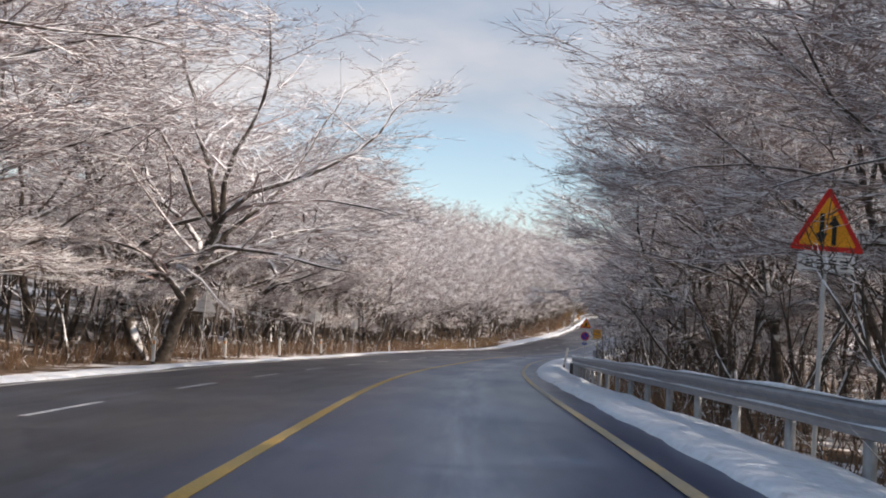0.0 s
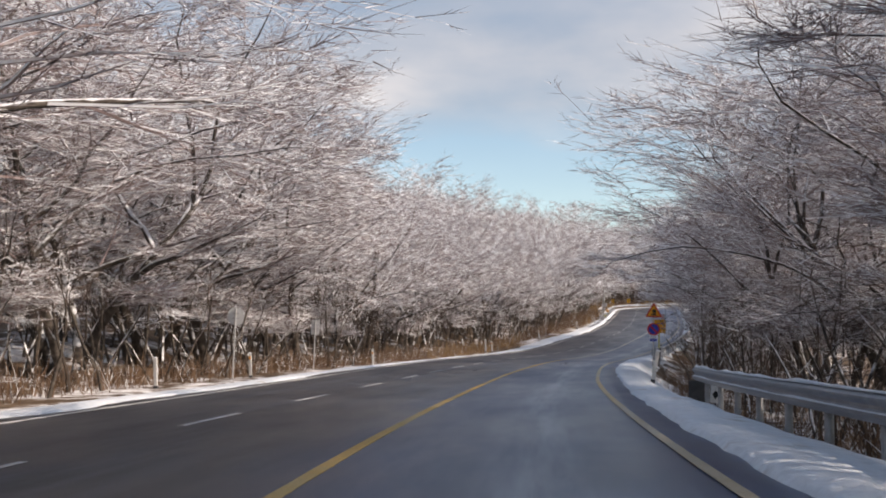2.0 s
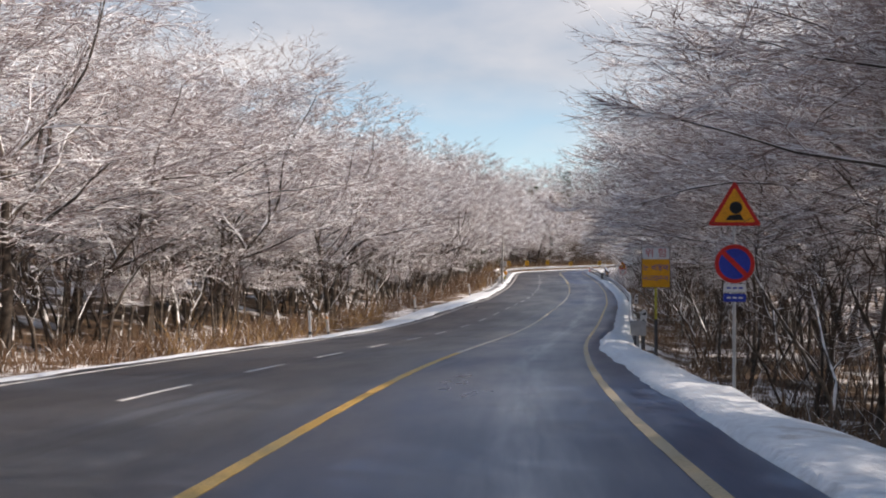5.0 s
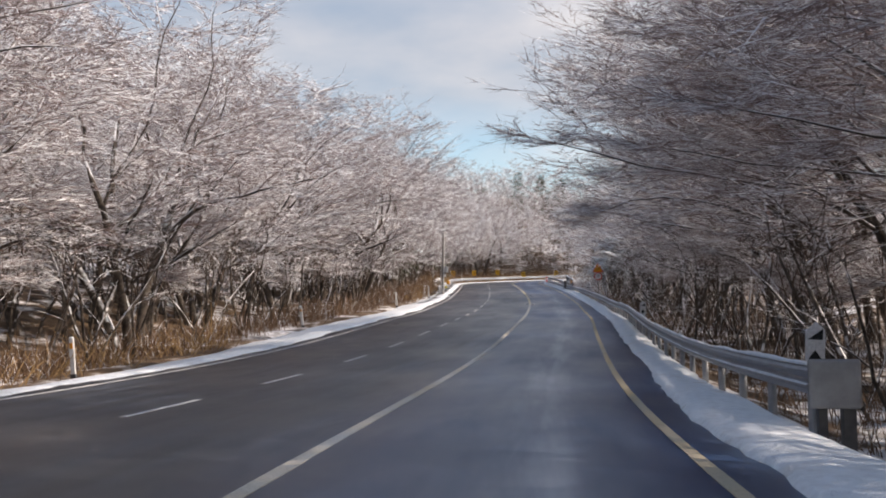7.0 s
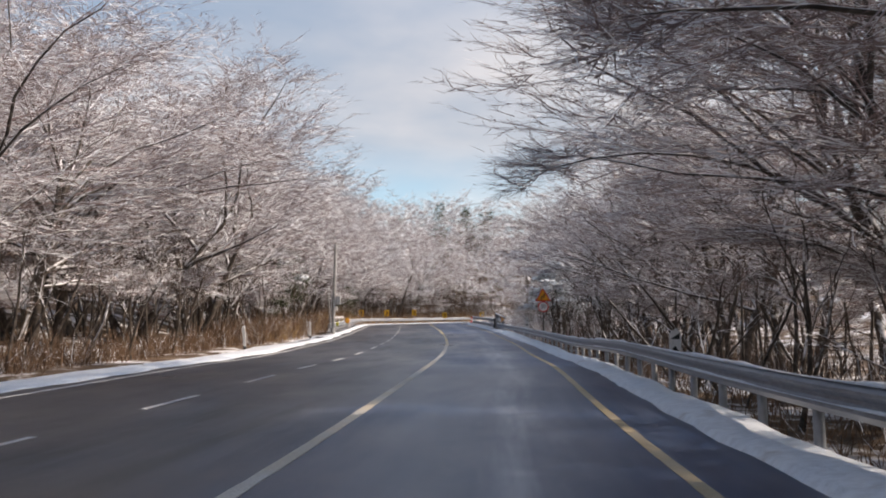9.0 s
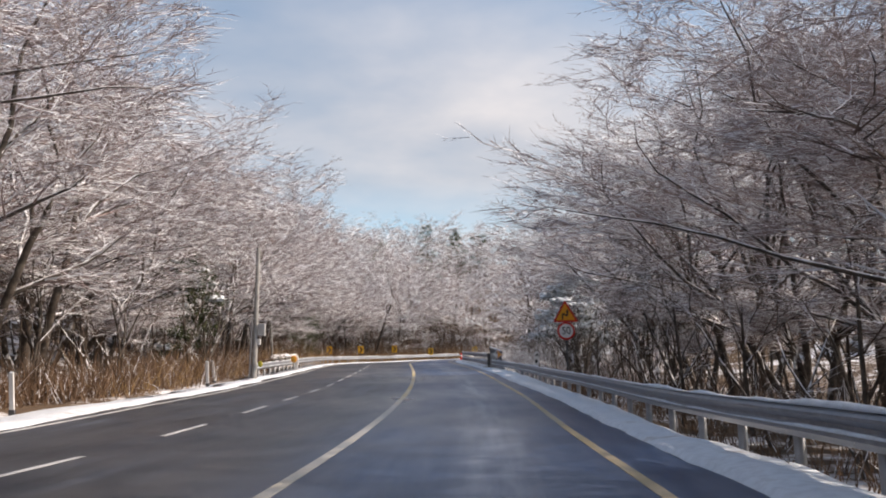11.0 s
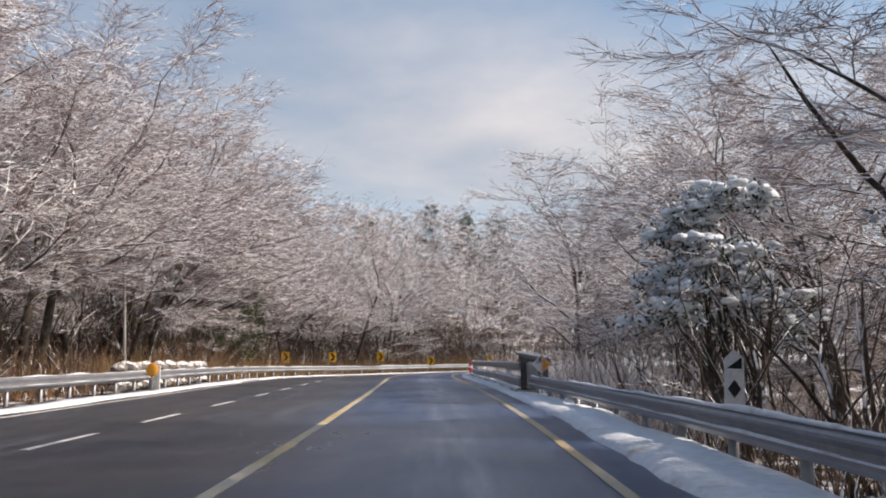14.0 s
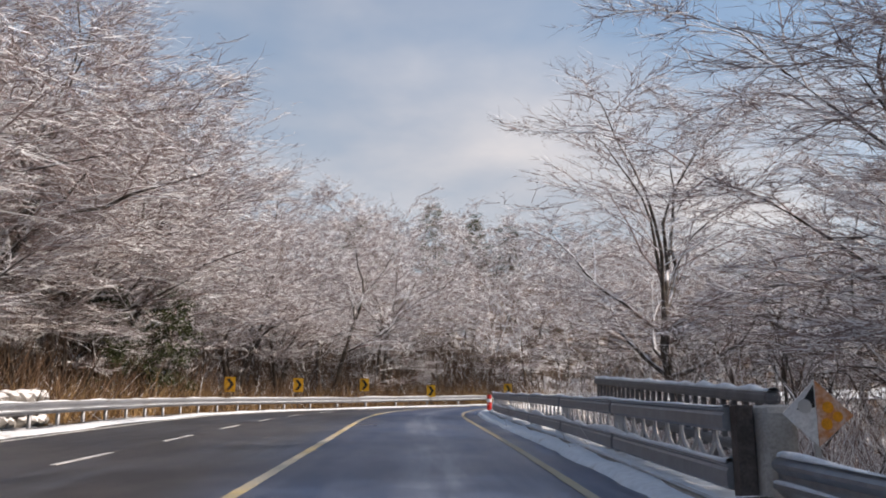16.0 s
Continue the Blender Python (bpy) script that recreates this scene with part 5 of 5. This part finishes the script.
def bridge_deck():
    """The kerb and the slab edge of the small bridge."""
    t = thing("bridge_parapet", "snow-covered concrete kerb of the bridge", "bridge kerb")
    bm = bmesh.new()
    prev = None
    for s in np.arange(177.5, 212, 1.0):
        c = bridge_lat(s)
        cur = [bm.verts.new(on_road(float(s), c + l, z)) for l, z in ((-0.33, -0.02), (-0.30, 0.10), (-0.25, 0.14), (0.45, 0.14), (0.5, 0.10), (0.5, -1.4), (-0.33, -1.4))]
        if prev:
            for i in range(7):
                bm.faces.new((prev[i], prev[(i + 1) % 7], cur[(i + 1) % 7], cur[i]))
        else:
            bm.faces.new(cur)
        prev = cur
    bm.faces.new(prev[::-1])
    bmesh.ops.recalc_face_normals(bm, faces=bm.faces)
    part("kerb", bm, M_CONCRETE, t)
    snow_cap("snow_cap", 177.7, 211.0, lambda q: bridge_lat(q) + 0.06, 0.135, 0.36, 0.10, t)
    # the rounded end block behind the end post
    bm = bmesh.new()
    p = on_road(178.0, 3.02)
    box(bm, -0.17, 0.17, -0.22, 0.22, -0.6, 0.98, 0.07)
    end = part("end_block", bm, M_CONCRETE, t, "pale rounded concrete end block")
    end.matrix_basis = Matrix.LocRotScale(p, Euler((0, 0, radians(heading(178.0)))), None)


bridge_rail()
bridge_deck()


def far_rail():
    """The railing on the other side of the culvert, with upright bars."""
    t = thing("old_railing", "dark old railing with upright bars and snow, beyond the bridge", "railing")
    a, b = on_road(179.8, 3.75), on_road(191.5, 4.2)
    za = on_road(179.8, 0).z - 0.05
    n = 26
    d = (b - a)
    d.z = 0
    ang = math.degrees(math.atan2(-d.x, d.y))
    L = d.length
    m = Matrix.LocRotScale((a.x, a.y, za), Euler((radians(4.0), 0, radians(ang))), None)
    t.matrix_basis = m
    for z, h in ((0.35, 0.12), (0.95, 0.14)):
        bm = bmesh.new()
        box(bm, -0.09, 0.09, 0, L, z, z + h, 0.04)
        part("rail", bm, M_OLDSTEEL, t)
    for i in range(n + 1):
        bm = bmesh.new()
        y = 0.05 + (L - 0.1) * i / n
        box(bm, -0.03, 0.03, y - 0.03, y + 0.03, -2.2 if i % 5 == 0 else 0.3, 1.05)
        part("bar", bm, M_OLDSTEEL, t)
    lim_v, lim_f = [], []
    k = 60
    for i in range(k + 1):
        g = 0.6 + 0.8 * noise.noise((i * 0.4, 3, 8))
        for j in range(5):
            q = math.pi * j / 4
            lim_v.append((0.075 * math.cos(q), L * i / k, 1.085 + 0.09 * max(g, 0.2) * math.sin(q)))
    for i in range(k):
        for j in range(5):
            lim_f.append((i * 5 + j, i * 5 + (j + 1) % 5, (i + 1) * 5 + (j + 1) % 5, (i + 1) * 5 + j))
    mesh_part("snow_cap", mesh_from("snow_cap", lim_v, lim_f, M_SNOW, True), t)


far_rail()


def diamond_marker():
    t = thing("object_marker", "orange and white diamond marker on the bridge rail end", "road sign", at=local(177.6, 3.22, 0, 0, 0))
    t.matrix_basis = Matrix.LocRotScale(on_road(177.6, 3.22), Euler((0, 0, radians(heading(178)))), None)
    zc = 0.93
    bm = bmesh.new()
    box(bm, 0.02, 0.07, 0.02, 0.06, -0.3, zc, 0.006)
    part("stake", bm, M_POLE, t)
    part("white_half", plate(bmesh.new(), [(-0.25, zc), (0.04, zc - 0.28), (0.04, zc + 0.28)], -0.01, 0.005), M_SIGNWHITE, t, "white half of the diamond")
    part("orange_half", plate(bmesh.new(), [(0.043, zc - 0.28), (0.36, zc - 0.02), (0.043, zc + 0.28)], -0.012, 0.003), M_FADED, t, "faded orange half of the diamond")
    part("black_mark", plate(bmesh.new(), [(-0.13, zc + 0.03), (0.03, zc + 0.05), (0.03, zc + 0.24)], -0.015, -0.0105), M_BLACK, t, "black corner")
    part("lens", plate(bmesh.new(), shifted(disc_pts(0.06, 16), zc + 0.06, -0.06), -0.02, -0.0155), M_POLE, t, "round grey lens")
    bm = bmesh.new()
    for x, z, r in ((0.14, 0.05, 0.05), (0.22, -0.03, 0.045), (0.12, -0.09, 0.05)):
        plate(bm, shifted(disc_pts(r, 12), zc + z, x), -0.017, -0.0125)
    part("reflector", bm, M_ORANGE, t, "orange round reflectors")


diamond_marker()


def red_post():
    t = thing("marker_post", "faded red marker post by the bridge end", "marker post", at=local(212.5, 2.75))
    bm = bmesh.new()
    rod(bm, (0, 0, -0.2), (0, 0, 0.8), 0.12, 12, 0.1)
    part("post", bm, M_RED, t)
    bm = bmesh.new()
    rod(bm, (0, 0, 0.45), (0, 0, 0.6), 0.118, 12, 0.114)
    part("band", bm, M_SIGNWHITE, t)


red_post()


def utility_pole():
    t = thing("utility_pole", "weathered concrete utility pole with a grey box and guy wires", "utility pole", at=local(166.2, -9.95, 0, 0, 1.5))
    bm = bmesh.new()
    rod(bm, (0, 0, -0.8), (0, 0, 6.6), 0.14, 16, 0.1)
    part("pole", bm, M_CONCRETE, t)
    bm = bmesh.new()
    rod(bm, (-0.24, 0, -0.5), (-0.2, 0, 2.9), 0.045, 10)
    part("conduit", bm, M_POLE, t, "pale conduit beside the pole")
    bm = bmesh.new()
    box(bm, 0.12, 0.48, -0.14, 0.14, 2.15, 2.75, 0.03)
    part("box", bm, M_POLE, t, "grey meter box")
    bm = bmesh.new()
    box(bm, 0.1, 0.26, -0.1, 0.1, 1.7, 2.0, 0.02)
    part("box", bm, M_PLASTIC, t, "small white box")
    bm = bmesh.new()
    rod(bm, (0.05, 0, 6.3), (1.9, 0.8, 2.6), 0.012, 6)
    part("guy_wire", bm, M_DARKSTEEL, t)
    bm = bmesh.new()
    bmesh.ops.create_uvsphere(bm, u_segments=12, v_segments=6, radius=0.12, matrix=Matrix.Translation((0.3, -0.12, 0.75)) @ Matrix.Diagonal((1, 0.4, 1.2, 1)))
    part("reflector", bm, M_POSTYEL, t, "yellow reflector", True)


utility_pole()


def small_pole():
    t = thing("lamp_pole", "slim pale metal pole behind the guardrail", "pole", at=local(186.5, -12.0, 0, 0, -2.5))
    bm = bmesh.new()
    rod(bm, (0, 0, -0.6), (0, 0, 4.6), 0.075, 12, 0.055)
    part("pole", bm, M_CONCRETE, t)
    bm = bmesh.new()
    rod(bm, (0, 0, 4.6), (0, 0, 4.68), 0.08, 12)
    part("cap", bm, M_DARKSTEEL, t)
    bm = bmesh.new()
    box(bm, -0.3, 0.3, -0.03, 0.03, 4.2, 4.28, 0.01)
    part("bracket", bm, M_DARKSTEEL, t)


small_pole()


def ball_marker():
    t = thing("reflector_marker", "orange round reflector on the guardrail joint", "reflector", at=local(183.9, -10.25))
    t.matrix_basis = Matrix.LocRotScale(on_road(183.9, -10.22), Euler((0, 0, radians(heading(183.9)))), None)
    bm = bmesh.new()
    box(bm, -0.05, 0.05, 0.0, 0.08, -0.3, 0.9, 0.01)
    part("post", bm, M_CONCRETE, t)
    bm = bmesh.new()
    box(bm, 0.08, 0.3, 0.02, 0.1, -0.2, 0.95, 0.02)
    part("panel", bm, M_PLASTIC, t, "pale joint plate")
    bm = bmesh.new()
    bmesh.ops.create_uvsphere(bm, u_segments=14, v_segments=8, radius=0.22, matrix=Matrix.Translation((0.03, -0.06, 0.78)) @ Matrix.Diagonal((1, 0.25, 1.15, 1)))
    part("reflector", bm, M_REFL, t, "orange reflector disc", True)


ball_marker()


def stone(rng, r):
    bm = bmesh.new()
    bmesh.ops.create_icosphere(bm, subdivisions=2, radius=r)
    for v in bm.verts:
        v.co *= 1 + 0.35 * noise.noise(v.co * 2.2 / r * 0.6 + Vector((rng.random() * 50, 0, 0)))
        v.co.z *= 0.75
    return bm


def stone_wall():
    rng = random.Random(8)
    t = thing("stone_wall", "low wall of rough stones capped with snow behind the guardrail", "stone wall")
    me = []
    for k in range(4):
        bm = stone(rng, 0.3)
        m_ = bpy.data.meshes.new("stone")
        bm.to_mesh(m_)
        bm.free()
        m_.materials.append(M_ROCK)
        me.append(m_)
    s = 185.0
    while s < 199:
        for k in range(3):
            p = on_road(s + rng.uniform(-0.1, 0.1), -11.6 - rng.uniform(0, 0.25))
            ob = new("stone", rng.choice(me))
            ob.parent = t
            sc = rng.uniform(0.8, 1.3)
            ob.matrix_basis = Matrix.LocRotScale((p.x, p.y, on_road(s, -11).z + 0.1 + 0.36 * k), Euler((rng.uniform(-0.3, 0.3), rng.uniform(-0.3, 0.3), rng.uniform(0, 6))), Vector((sc, sc, sc)))
        s += 0.5


M_ROCK = snowy("stone", [(0.3, (0.10, 0.095, 0.09)), (0.7, (0.28, 0.27, 0.25))], 4.0, level=0.45, soft=0.2)
stone_wall()


# ---- evergreens ----
def leaf_clump(V, F, rng, c, r, n, size):
    """Broad leaves pointing outward from a twig end: thin folded blades with two faces each side of the rib."""
    for _ in range(n):
        d = Vector((rng.gauss(0, 1), rng.gauss(0, 1), rng.gauss(0, 0.7)))
        d.normalize()
        p = c + d * r * rng.uniform(0.3, 1.0)
        w = d.orthogonal().normalized() * size * 0.35
        u = d * size * rng.uniform(0.7, 1.2)
        up = w.cross(u).normalized() * size * 0.12
        b = len(V)
        for q in (p, p + u * 0.5 + w + up, p + u, p + u * 0.5 - w + up, p + u * 0.5 - up):
            V.append((q.x, q.y, q.z))
        F.extend([(b, b + 1, b + 2), (b, b + 2, b + 3), (b, b + 4, b + 1), (b + 4, b + 2, b + 1), (b, b + 3, b + 4), (b + 4, b + 3, b + 2)])


def evergreen(seed, H, base, spread, blobs, x, y, label, snow=0.5):
    """Several stems under a loose crown of leafy tufts, with lumps of snow on their tops."""
    rng = random.Random(seed)
    t = thing("evergreen_tree", label, "evergreen tree", at=Matrix.Translation((x, y, ground_z(x, y))))
    tr, V, F, SV, SF = Limbs(), [], [], [], []
    stems = []
    for k in range(4):
        a = rng.uniform(0, 6.28)
        sp = bent(rng, Vector((rng.gauss(0, 0.25), rng.gauss(0, 0.25), -0.4)), Vector((math.cos(a) * 0.25, math.sin(a) * 0.25, 1)), H * rng.uniform(0.7, 0.95), 6, 0.05, 0.12)
        tr.tube(sp, [0.12 * (1 - 0.8 * i / 6) for i in range(7)], 6)
        stems.append(sp)
    for k in range(blobs):
        fr = (k + rng.random()) / blobs
        z = base + (H - base) * fr
        r = spread * (1.0 - 0.55 * fr ** 1.5) * math.sqrt(rng.uniform(0.05, 1.0))
        a = rng.uniform(0, 6.28)
        c = Vector((r * math.cos(a), r * math.sin(a), z))
        q, _ = along(rng.choice(stems), rng.uniform(0.35, 0.9) * max(0.4, fr))
        mid = q.lerp(c, 0.55) + Vector((0, 0, 0.25))
        tr.tube([q, mid, c], [0.035, 0.022, 0], 4)
        R = rng.uniform(0.30, 0.62)
        for _ in range(9):
            o = Vector((rng.gauss(0, 0.6), rng.gauss(0, 0.6), rng.gauss(0, 0.22))) * R
            leaf_clump(V, F, rng, c + o, 0.24, 12, 0.17)
        for _ in range(12 if rng.random() < snow else 0):
            o = Vector((rng.gauss(0, 0.55) * R, rng.gauss(0, 0.55) * R, rng.uniform(0.05, 0.28)))
            bm = bmesh.new()
            bmesh.ops.create_icosphere(bm, subdivisions=2, radius=rng.uniform(0.07, 0.20))
            ph = Vector((rng.uniform(0, 50), rng.uniform(0, 50), 0))
            off = len(SV)
            for v in bm.verts:
                g = 1 + 0.75 * noise.noise(v.co * 6 + ph)
                w = c + o + Vector((v.co.x * 1.3, v.co.y * 1.3, v.co.z * (0.75 if v.co.z > 0 else 0.35))) * g
                SV.append((w.x, w.y, w.z))
            SF.extend(tuple(off + v.index for v in f.verts) for f in bm.faces)
            bm.free()
    if SV:
        mesh_part("snow_clumps", mesh_from("snow_clumps", SV, SF, M_SNOW, True), t, "lumps of fresh snow on the leaves")
    mesh_part("trunk", tr.mesh("trunk", M_BARK, True), t)
    mesh_part("foliage", mesh_from("foliage", V, F, M_LEAF if snow > 0.2 else M_LEAF_DARK), t, "dark leaves weighed down with lumps of snow")
    return t


for seed, s, lat, H, base, spread, n, snow, lbl in ((1, 173.2, 7.4, 6.8, 3.2, 2.2, 46, 1.0, "evergreen tree loaded with lumps of snow"), (2, 164.5, 10.2, 10.5, 3.0, 2.4, 75, 0.35, "dark evergreen tree with some snow on its leaves"),
                                                    (3, 212.5, -13.6, 6.0, 0.9, 2.2, 44, 0.1, "dark evergreen shrub tree under snowy branches"), (4, 209.5, -14.8, 6.6, 1.2, 2.0, 40, 0.1, "dark evergreen shrub tree under snowy branches"),
                                                    (5, 169.0, -13.6, 6.5, 1.5, 1.6, 34, 0.2, "narrow dark evergreen tree among bare trees")):
    _p = on_road(s, lat)
    evergreen(seed, H, base, spread, n, _p.x, _p.y, lbl, snow)
for seed, x, y, H in ((6, 64.0, 268.0, 13.5), (7, 69.0, 271.0, 12.5), (8, 58.0, 264.0, 14.5), (9, 47.0, 252.0, 12.5)):
    evergreen(seed, H, 5.0, 2.4, 34, x, y, "dark evergreen tree among bare trees on the hill", 0.1)
